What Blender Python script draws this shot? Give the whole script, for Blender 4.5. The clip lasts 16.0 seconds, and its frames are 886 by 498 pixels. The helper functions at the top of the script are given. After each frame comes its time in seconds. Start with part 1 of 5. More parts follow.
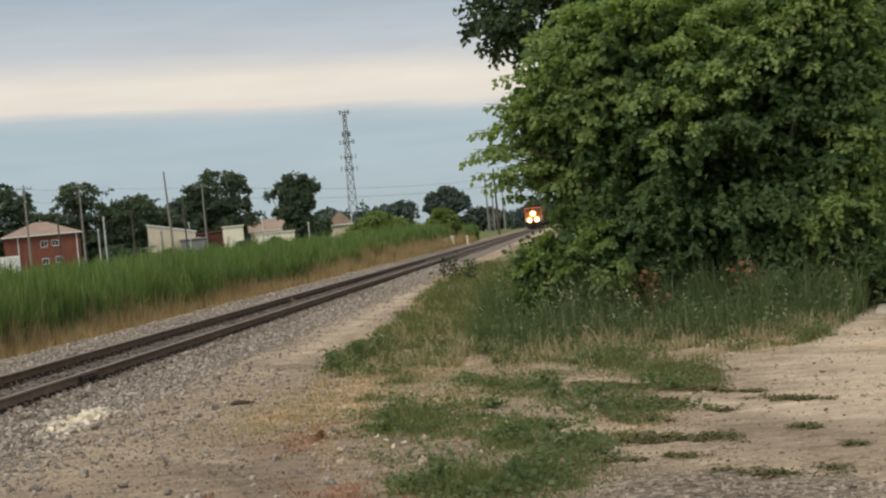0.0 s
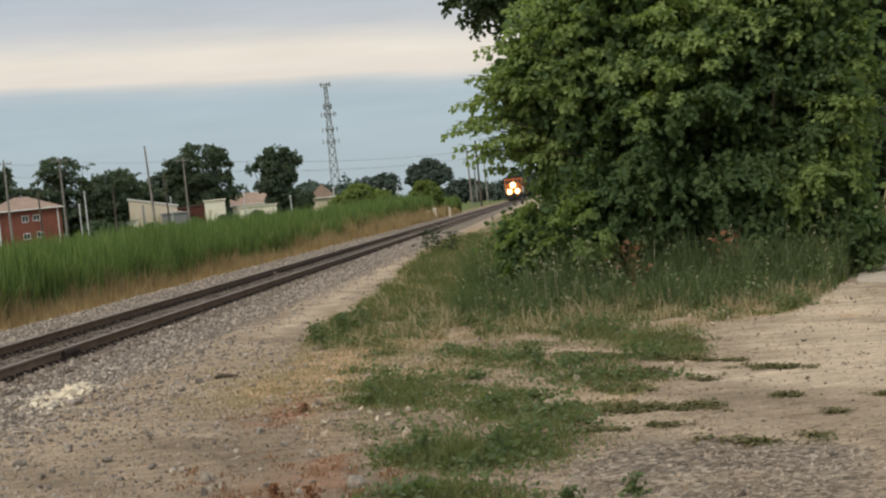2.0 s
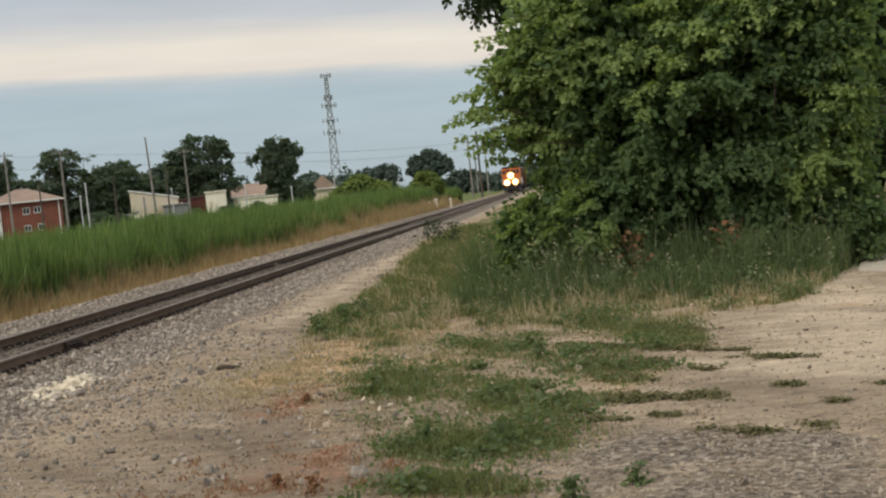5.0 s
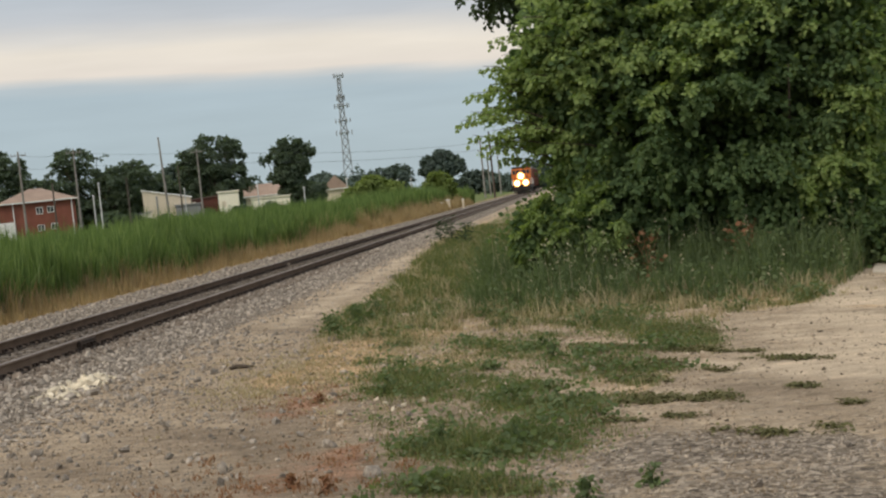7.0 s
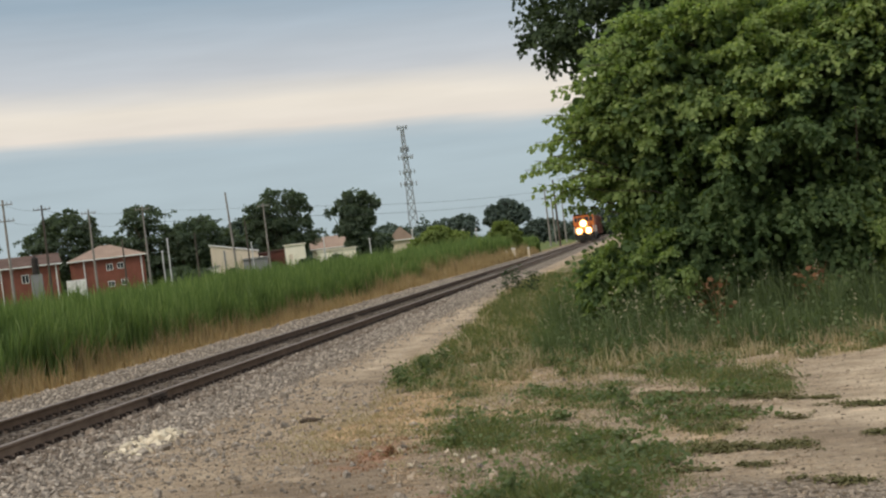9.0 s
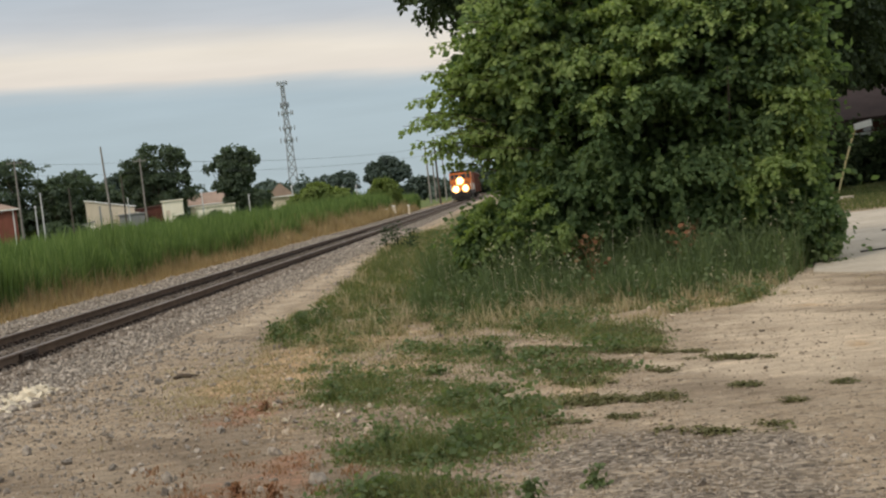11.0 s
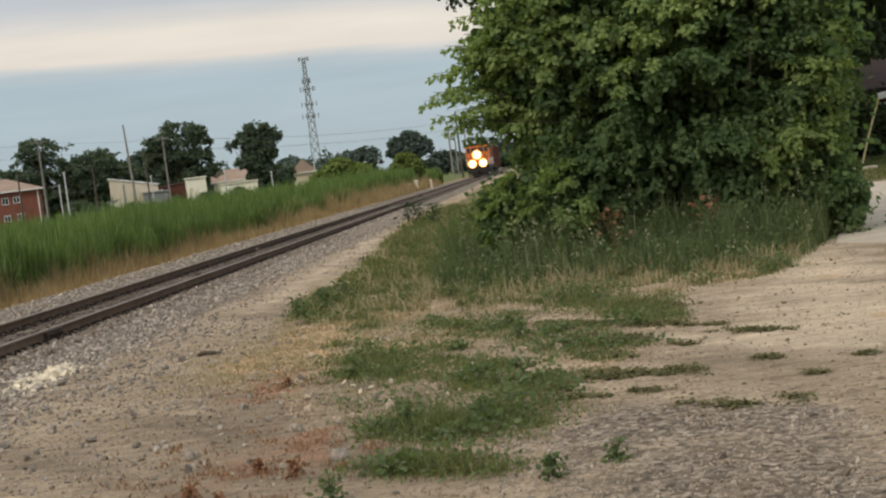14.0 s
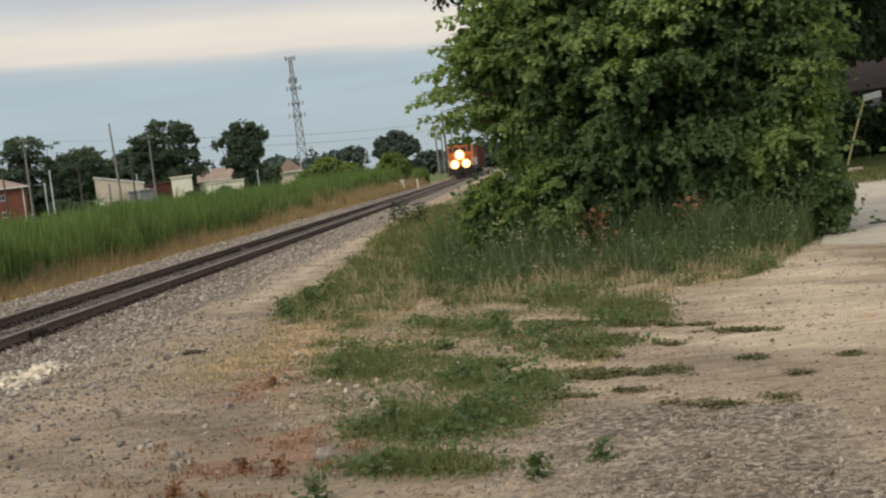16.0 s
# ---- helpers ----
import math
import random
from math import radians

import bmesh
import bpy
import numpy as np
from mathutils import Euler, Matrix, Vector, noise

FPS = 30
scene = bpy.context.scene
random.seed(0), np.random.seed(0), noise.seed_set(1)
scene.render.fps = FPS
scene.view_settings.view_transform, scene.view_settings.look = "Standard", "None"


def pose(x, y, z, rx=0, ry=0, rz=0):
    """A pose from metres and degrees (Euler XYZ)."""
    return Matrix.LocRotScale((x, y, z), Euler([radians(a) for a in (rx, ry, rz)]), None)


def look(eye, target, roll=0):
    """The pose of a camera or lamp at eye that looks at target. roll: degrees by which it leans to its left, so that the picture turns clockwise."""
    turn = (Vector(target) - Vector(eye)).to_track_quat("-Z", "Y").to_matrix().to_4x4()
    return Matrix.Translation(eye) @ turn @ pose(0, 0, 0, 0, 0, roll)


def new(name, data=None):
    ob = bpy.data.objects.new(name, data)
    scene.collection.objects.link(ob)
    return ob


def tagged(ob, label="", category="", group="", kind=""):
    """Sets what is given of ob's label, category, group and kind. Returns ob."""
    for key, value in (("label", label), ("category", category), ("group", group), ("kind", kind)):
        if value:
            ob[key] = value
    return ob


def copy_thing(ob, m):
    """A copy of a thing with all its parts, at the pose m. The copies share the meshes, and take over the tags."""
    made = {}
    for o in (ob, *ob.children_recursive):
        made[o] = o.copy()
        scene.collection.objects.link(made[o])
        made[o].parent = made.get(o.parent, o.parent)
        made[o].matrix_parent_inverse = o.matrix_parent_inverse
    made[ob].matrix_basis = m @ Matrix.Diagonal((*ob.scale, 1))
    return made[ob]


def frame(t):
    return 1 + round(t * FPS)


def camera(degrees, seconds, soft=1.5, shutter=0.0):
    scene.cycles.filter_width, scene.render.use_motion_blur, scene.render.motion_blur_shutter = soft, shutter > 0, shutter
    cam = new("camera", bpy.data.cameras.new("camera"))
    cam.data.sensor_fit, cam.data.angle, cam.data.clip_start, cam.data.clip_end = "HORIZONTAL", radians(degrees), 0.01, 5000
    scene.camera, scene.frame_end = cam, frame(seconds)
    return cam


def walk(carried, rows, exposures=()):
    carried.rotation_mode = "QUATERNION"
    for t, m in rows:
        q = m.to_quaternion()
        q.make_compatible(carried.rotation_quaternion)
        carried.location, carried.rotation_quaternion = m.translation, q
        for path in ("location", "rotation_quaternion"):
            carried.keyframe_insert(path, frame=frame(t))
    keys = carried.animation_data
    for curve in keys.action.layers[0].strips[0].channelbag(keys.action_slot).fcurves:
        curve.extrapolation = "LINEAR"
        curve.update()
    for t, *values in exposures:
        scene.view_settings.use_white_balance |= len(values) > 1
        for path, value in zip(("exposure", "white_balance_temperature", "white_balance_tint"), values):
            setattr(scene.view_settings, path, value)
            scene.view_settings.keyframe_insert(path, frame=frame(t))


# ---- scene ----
# seconds, turn to the left of the track, tilt up, roll, sway to the right, height of the eye
PATH = [
    (0.0, 5.46, -0.80, -5.54, -0.002, 1.702),
    (0.5, 5.32, -1.10, -5.53, -0.001, 1.703),
    (1.0, 5.25, -1.50, -5.46, 0.001, 1.699),
    (1.5, 4.88, -1.98, -5.73, 0.002, 1.698),
    (2.0, 4.87, -2.00, -5.96, -0.000, 1.700),
    (2.5, 5.08, -2.06, -6.21, 0.002, 1.700),
    (3.0, 5.18, -2.07, -6.24, 0.002, 1.701),
    (3.5, 5.22, -2.23, -6.18, -0.004, 1.699),
    (4.0, 5.05, -2.36, -6.24, -0.001, 1.697),
    (6.5, 4.97, -2.36, -6.01, -0.017, 1.699),
    (7.0, 5.44, -2.30, -6.00, -0.019, 1.698),
    (7.5, 5.68, -2.64, -6.28, -0.016, 1.701),
    (8.0, 5.48, -2.70, -7.16, -0.041, 1.702),
    (8.2, 6.34, -2.06, -8.08, -0.052, 1.703),
    (8.5, 7.78, -0.65, -8.28, -0.069, 1.706),
    (8.7, 8.53, 0.03, -8.02, -0.058, 1.708),
    (9.0, 7.87, 0.01, -7.07, -0.030, 1.710),
    (9.2, 6.46, -0.77, -6.35, -0.018, 1.702),
    (9.5, 4.83, -1.79, -6.03, -0.008, 1.694),
    (9.7, 4.14, -2.13, -6.17, -0.002, 1.692),
    (12.0, 3.16, -2.44, -6.81, 0.012, 1.687),
    (12.5, 3.65, -2.84, -7.34, 0.025, 1.686),
    (13.0, 4.02, -3.20, -7.71, 0.030, 1.692),
    (13.5, 4.00, -3.19, -7.61, 0.029, 1.687),
    (14.0, 4.32, -3.22, -7.39, 0.032, 1.693),
    (14.5, 4.40, -3.37, -7.21, 0.033, 1.689),
    (15.0, 4.11, -3.43, -7.27, 0.037, 1.691),
    (15.5, 3.85, -3.27, -7.33, 0.040, 1.689),
    (16.0, 3.76, -3.29, -7.14, 0.034, 1.688),
]


def aim(yaw, tilt, roll, sway, height):
    a, b = radians(yaw), radians(tilt)
    d = (-math.sin(a) * math.cos(b), math.cos(a) * math.cos(b), math.sin(b))
    eye = (sway, 0.0, height)
    return look(eye, [e + v for e, v in zip(eye, d)], roll)


cam = camera(34.95, 16.0, soft=2.25)
walk(cam, [(t, aim(*a)) for t, *a in PATH], exposures=[(0.0, 0.0), (16.0, 0.0)])

# ---- world and sun ----
SUN_EL, SUN_AZ = 38.0, 225.0  # azimuth clockwise from +y


def make_world():
    w = bpy.data.worlds.new("overcast_sky")
    scene.world = w
    w.use_nodes = True
    nt = w.node_tree
    nt.nodes.clear()
    N, L = nt.nodes.new, nt.links.new
    out, bg = N("ShaderNodeOutputWorld"), N("ShaderNodeBackground")
    sky = N("ShaderNodeTexSky")
    sky.sky_type, sky.sun_disc = "NISHITA", False
    sky.sun_elevation, sky.sun_rotation = radians(SUN_EL), radians(SUN_AZ)
    tc, sep, mp = N("ShaderNodeTexCoord"), N("ShaderNodeSeparateXYZ"), N("ShaderNodeMapping")
    L(tc.outputs["Generated"], sep.inputs[0])
    mp.inputs["Scale"].default_value = (3.0, 3.0, 26.0)
    L(tc.outputs["Generated"], mp.inputs[0])
    no = N("ShaderNodeTexNoise")
    no.inputs["Scale"].default_value, no.inputs["Detail"].default_value = 1.6, 5.0
    L(mp.outputs[0], no.inputs["Vector"])

    def calc(op, a, b):
        n = N("ShaderNodeMath")
        n.operation = op
        for k, v in enumerate((a, b)):
            if isinstance(v, (int, float)):
                n.inputs[k].default_value = v
            else:
                L(v, n.inputs[k])
        return n.outputs[0]
    # cloud layers tilt slightly and waver
    e = calc("ADD", sep.outputs[2], calc("MULTIPLY", sep.outputs[0], 0.045))
    e = calc("ADD", e, calc("MULTIPLY", calc("SUBTRACT", no.outputs["Fac"], 0.5), 0.016))
    ramp = N("ShaderNodeValToRGB")
    cr = ramp.color_ramp
    stops = [(0.0, (.425, .512, .552)), (.075, (.446, .54, .594)), (.084, (.52, .58, .61)), (.0885, (.82, .74, .655)),
             (.106, (.86, .785, .68)), (.126, (.58, .60, .625)), (.155, (.468, .53, .588)), (.178, (.345, .44, .522)), (.20, (.36, .45, .535)),
             (.34, (.62, .66, .70)), (1.0, (1.25, 1.28, 1.30))]
    while len(cr.elements) < len(stops):
        cr.elements.new(0.5)
    for el, (p, col) in zip(cr.elements, stops):
        el.position, el.color = p, (*col, 1)
    L(e, ramp.inputs[0])
    # soft streaks inside the layers
    no2 = N("ShaderNodeTexNoise")
    no2.inputs["Scale"].default_value, no2.inputs["Detail"].default_value = 3.5, 6.0
    L(mp.outputs[0], no2.inputs["Vector"])
    gain = calc("ADD", calc("MULTIPLY", no2.outputs["Fac"], 0.18), 0.91)
    vm = N("ShaderNodeVectorMath")
    vm.operation = "SCALE"
    L(ramp.outputs[0], vm.inputs[0])
    L(gain, vm.inputs["Scale"])
    vs = N("ShaderNodeVectorMath")
    vs.operation = "SCALE"
    vs.inputs["Scale"].default_value = 0.08
    L(sky.outputs[0], vs.inputs[0])
    mix = N("ShaderNodeMix")
    mix.data_type = "RGBA"
    mix.inputs[0].default_value = 0.93
    L(vs.outputs[0], mix.inputs[6])
    L(vm.outputs[0], mix.inputs[7])
    L(mix.outputs[2], bg.inputs[0])
    bg.inputs[1].default_value = 1.0
    L(bg.outputs[0], out.inputs[0])


make_world()
sun_data = bpy.data.lights.new("sun", "SUN")
sun_data.energy, sun_data.angle, sun_data.color = 1.75, radians(10), (1.0, .895, .74)
sun = new("sun", sun_data)
sd = Vector((math.sin(radians(SUN_AZ)) * math.cos(radians(SUN_EL)), math.cos(radians(SUN_AZ)) * math.cos(radians(SUN_EL)), math.sin(radians(SUN_EL))))
sun.matrix_world = look(sd * 50, (0, 0, 0))


# ---- materials ----
def nodes_of(name):
    m = bpy.data.materials.new(name)
    m.use_nodes = True
    nt = m.node_tree
    return m, nt, nt.nodes["Principled BSDF"], nt.nodes.new, nt.links.new


def noise_tex(nt, scale, detail=4.0, vec=None, rough=0.6):
    n = nt.nodes.new("ShaderNodeTexNoise")
    n.inputs["Scale"].default_value, n.inputs["Detail"].default_value, n.inputs["Roughness"].default_value = scale, detail, rough
    if vec is not None:
        nt.links.new(vec, n.inputs["Vector"])
    return n.outputs["Fac"]


def ramp_of(nt, fac, stops):
    r = nt.nodes.new("ShaderNodeValToRGB")
    while len(r.color_ramp.elements) < len(stops):
        r.color_ramp.elements.new(0.5)
    for el, (p, col) in zip(r.color_ramp.elements, stops):
        el.position, el.color = p, (*col, 1)
    nt.links.new(fac, r.inputs[0])
    return r.outputs[0]


def mixed(nt, fac, a, b, mode="MIX"):
    n = nt.nodes.new("ShaderNodeMix")
    n.data_type, n.blend_type = "RGBA", mode
    for k, v in ((0, fac), (6, a), (7, b)):
        if isinstance(v, (int, float)):
            n.inputs[k].default_value = v
        elif isinstance(v, tuple):
            n.inputs[k].default_value = (*v, 1)
        else:
            nt.links.new(v, n.inputs[k])
    return n.outputs[2]


def maths(nt, op, a, b=0.0):
    n = nt.nodes.new("ShaderNodeMath")
    n.operation, n.use_clamp = op, False
    for k, v in enumerate((a, b)):
        if isinstance(v, (int, float)):
            n.inputs[k].default_value = v
        else:
            nt.links.new(v, n.inputs[k])
    return n.outputs[0]


def step_of(nt, v, lo, hi):
    n = nt.nodes.new("ShaderNodeMapRange")
    n.interpolation_type = "SMOOTHSTEP"
    nt.links.new(v, n.inputs[0])
    n.inputs[1].default_value, n.inputs[2].default_value = lo, hi
    return n.outputs[0]


def bump_on(nt, bsdf, height, strength, dist):
    b = nt.nodes.new("ShaderNodeBump")
    b.inputs["Strength"].default_value, b.inputs["Distance"].default_value = strength, dist
    nt.links.new(height, b.inputs["Height"])
    nt.links.new(b.outputs[0], bsdf.inputs["Normal"])


def surface(name, a, b, coarse=1.0, fine=20.0, rough=.8, metal=0.0, bump=.3, dist=.01, wear=None, vary=.25):
    """Two colours over a coarse noise, grain over a fine one, and each piece a little lighter or darker."""
    m, nt, bs, N, L = nodes_of(name)
    pos = N("ShaderNodeTexCoord").outputs["Object"]
    c1, c2 = noise_tex(nt, coarse, 5, pos), noise_tex(nt, fine, 4, pos)
    col = ramp_of(nt, c1, [(.32, a), (.68, b)])
    if wear:
        col = mixed(nt, step_of(nt, noise_tex(nt, coarse * 2.7, 6, pos), .56, .68), col, wear)
    grain = maths(nt, "ADD", maths(nt, "MULTIPLY", c2, .6), .70)
    col = mixed(nt, 1.0, col, grain, "MULTIPLY")
    rnd = N("ShaderNodeObjectInfo").outputs["Random"]
    isl = N("ShaderNodeNewGeometry").outputs["Random Per Island"]
    v = maths(nt, "ADD", maths(nt, "MULTIPLY", maths(nt, "ADD", rnd, isl), vary / 2 * 2), 1 - vary)
    col = mixed(nt, 1.0, col, v, "MULTIPLY")
    L(col, bs.inputs["Base Color"])
    bs.inputs["Roughness"].default_value, bs.inputs["Metallic"].default_value = rough, metal
    bs.inputs["Specular IOR Level"].default_value = .5 if rough < .7 else .2
    bump_on(nt, bs, c2, bump, dist)
    return m


def leafy(name, cols, translucent=.35, rough=.55):
    """Leaves and blades: the colour varies from leaf to leaf and over patches, and light shines through."""
    m, nt, bs, N, L = nodes_of(name)
    isl = N("ShaderNodeNewGeometry").outputs["Random Per Island"]
    pos = N("ShaderNodeTexCoord").outputs["Object"]
    patch = noise_tex(nt, .9, 3, pos)
    f = maths(nt, "ADD", maths(nt, "MULTIPLY", isl, .55), maths(nt, "MULTIPLY", patch, .5))
    n = len(cols)
    col = ramp_of(nt, f, [(.12 + .76 * k / max(1, n - 1), c) for k, c in enumerate(cols)])
    L(col, bs.inputs["Base Color"])
    bs.inputs["Roughness"].default_value = rough
    bs.inputs["Specular IOR Level"].default_value = .12
    tr = N("ShaderNodeBsdfTranslucent")
    L(mixed(nt, 1.0, col, (1.25, 1.3, .6), "MULTIPLY"), tr.inputs[0])
    mx = N("ShaderNodeMixShader")
    mx.inputs[0].default_value = translucent
    L(bs.outputs[0], mx.inputs[1])
    L(tr.outputs[0], mx.inputs[2])
    L(mx.outputs[0], nt.nodes["Material Output"].inputs["Surface"])
    return m


def glowing(name, col, strength):
    m, nt, bs, N, L = nodes_of(name)
    bs.inputs["Base Color"].default_value = (*col, 1)
    bs.inputs["Emission Color"].default_value = (*col, 1)
    bs.inputs["Emission Strength"].default_value = strength
    return m


RAIL = surface("rusty_rail_steel", (.12, .080, .054), (.185, .127, .088), 3, 40, .75, .2, .3, .004, vary=.1)
RAIL_OLD = surface("dusty_rail_steel", (.155, .108, .078), (.235, .170, .125), 3, 40, .8, .1, .3, .004, vary=.1)
RAIL_TOP = surface("worn_rail_head", (.16, .125, .10), (.235, .185, .15), 4, 60, .55, .4, .1, .002, vary=.05)
IRON = surface("black_iron", (.035, .026, .021), (.075, .054, .042), 6, 50, .8, .2, .4, .004)
TIE = surface("weathered_tie_wood", (.075, .060, .048), (.15, .122, .10), 4, 30, .9, 0, .6, .01, vary=.35)
DIRTY_STONE = surface("dirty_ballast_stone", (.085, .066, .052), (.20, .162, .128), 9, 60, .95, 0, .4, .004, vary=.55)
STONE = surface("ballast_stone", (.125, .104, .085), (.40, .345, .285), 14, 60, .9, 0, .4, .004, vary=.68)
CLOD = surface("dark_earth_clod", (.10, .08, .06), (.19, .15, .11), 9, 60, .95, 0, .4, .004, vary=.5)
PEBBLE = surface("pebble_stone", (.20, .155, .11), (.50, .41, .31), 9, 60, .9, 0, .4, .004, vary=.5)
DARK_PEBBLE = surface("grey_gravel_stone", (.115, .094, .076), (.36, .305, .245), 9, 60, .9, 0, .4, .004, vary=.6)
SAND = surface("pale_sand", (.48, .41, .30), (.66, .58, .45), 5, 60, .95, 0, .5, .006, vary=.2)
BARK = surface("bark", (.05, .038, .028), (.12, .092, .07), 5, 30, .95, 0, .8, .02)
POLE_WOOD = surface("grey_pole_wood", (.17, .155, .14), (.29, .27, .245), 1.5, 25, .9, 0, .5, .01)
POLE_DARK = surface("dark_pole_wood", (.06, .05, .042), (.11, .092, .078), 1.5, 25, .9, 0, .5, .01)
POLE_PALE = surface("galvanised_post", (.42, .43, .43), (.58, .58, .57), 2, 25, .6, .3, .2, .005)
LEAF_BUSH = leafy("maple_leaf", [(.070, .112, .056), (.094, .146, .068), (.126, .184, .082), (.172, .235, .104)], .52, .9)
# Lighter copy of the maple leaf: sky light on the shrub is in the colour.
LEAF_SKYLIT = leafy("skylit_maple_leaf", [(.150, .212, .084), (.205, .275, .104), (.265, .338, .130), (.34, .41, .165)], .5, .85)
# Darkness of backlit trees and shaded hedges is in this green; mulleins share it.
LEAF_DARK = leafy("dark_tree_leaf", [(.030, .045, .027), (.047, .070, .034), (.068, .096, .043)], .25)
# Far leaf colours are paler and bluer: distance haze is mixed in.
LEAF_FAR = leafy("part_hazed_leaf", [(.076, .106, .078), (.098, .132, .090), (.120, .154, .098)], .38)
LEAF_HAZED = leafy("hazed_tree_leaf", [(.075, .105, .095), (.095, .128, .110), (.115, .145, .115)], .15)
LEAF_WILLOW = leafy("yellow_green_leaf", [(.12, .165, .05), (.175, .225, .07), (.235, .285, .095)], .35, .8)
REED = leafy("reed_leaf", [(.060, .098, .036), (.098, .152, .054), (.148, .212, .078), (.23, .29, .125)], .45, .8)
STRAW = leafy("dry_straw", [(.21, .150, .085), (.32, .235, .135), (.43, .33, .195)], .25, .8)
DRY = leafy("bleached_grass", [(.25, .20, .125), (.36, .295, .19), (.48, .40, .27)], .25, .85)
GRASS = leafy("verge_grass", [(.074, .094, .040), (.110, .132, .056), (.165, .178, .080), (.28, .25, .135)], .4, .85)
WEED = leafy("tall_weed_leaf", [(.078, .108, .052), (.120, .160, .078), (.188, .225, .120)], .45, .85)
MAT = leafy("creeping_weed", [(.080, .080, .036), (.12, .115, .052), (.18, .155, .080)], .2, .8)
LITTER = leafy("dead_stalks", [(.10, .065, .04), (.20, .14, .085), (.34, .25, .16)], .1, .9)
SEED = leafy("pale_seed_head", [(.31, .275, .17), (.43, .385, .26), (.55, .50, .37)], .2, .9)
RED_WEED = leafy("rusty_dock_leaf", [(.15, .068, .038), (.24, .12, .066), (.34, .20, .12)], .2, .8)
BRICK = surface("red_brick", (.19, .070, .050), (.255, .098, .070), .6, 8, .9, 0, .3, .01, vary=.1)
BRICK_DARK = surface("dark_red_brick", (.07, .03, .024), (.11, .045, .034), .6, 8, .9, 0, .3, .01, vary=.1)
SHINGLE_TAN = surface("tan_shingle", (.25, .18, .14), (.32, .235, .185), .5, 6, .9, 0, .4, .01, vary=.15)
# Darker brown shingle: the trees' shade over the roof is in the colour.
SHINGLE_SHADE = surface("shaded_brown_shingle", (.045, .030, .027), (.075, .05, .044), .5, 6, .95, 0, .4, .01, vary=.15)
SHINGLE_DARK = surface("brown_shingle", (.085, .055, .045), (.13, .085, .07), .5, 6, .9, 0, .4, .01, vary=.15)
CREAM = surface("cream_render", (.80, .75, .60), (.88, .83, .69), .4, 9, .9, 0, .2, .01, vary=.08)
BEIGE = surface("beige_cladding", (.58, .50, .38), (.68, .59, .46), .4, 9, .85, 0, .2, .01, vary=.08)
GREY_CLAD = surface("grey_cladding", (.22, .22, .225), (.28, .28, .285), .5, 9, .7, .1, .2, .01, vary=.1)
WHITE = surface("white_paint", (.72, .72, .70), (.82, .82, .79), 1.0, 12, .6, 0, .1, .004, vary=.06)
STEEL = surface("galvanised_steel", (.30, .32, .34), (.40, .42, .44), .8, 9, .55, .5, .2, .01, vary=.2)
YELLOW = surface("yellow_plastic", (.66, .53, .22), (.76, .62, .29), 2, 20, .5, 0, .1, .003, vary=.05)
ORANGE = surface("orange_loco_paint", (.55, .14, .025), (.66, .19, .035), 1.2, 14, .45, .1, .1, .005, wear=(.26, .09, .04), vary=.08)
LOCO_BLACK = surface("black_loco_frame", (.02, .018, .017), (.05, .042, .038), 1.5, 14, .7, .2, .2, .005, vary=.1)
CAR_BROWN = surface("boxcar_brown", (.13, .055, .04), (.19, .085, .06), 1.0, 10, .75, 0, .2, .01, wear=(.10, .06, .045), vary=.15)
CONCRETE = surface("worn_concrete", (.38, .325, .255), (.50, .435, .35), .8, 14, .9, 0, .3, .006, wear=(.34, .30, .25), vary=.05)
WIRE = surface("black_wire", (.03, .03, .03), (.05, .05, .05), 1, 5, .6, vary=.05)
LAMP = glowing("train_headlamp", (1.0, .86, .60), 12.0)
LAMP_GLARE = glowing("lamp_glare", (1.0, .50, .16), 2.2)
GLASS, _nt, _bs, _N, _L = nodes_of("dark_window_glass")
_bs.inputs["Base Color"].default_value, _bs.inputs["Roughness"].default_value = (.03, .035, .04, 1), .08


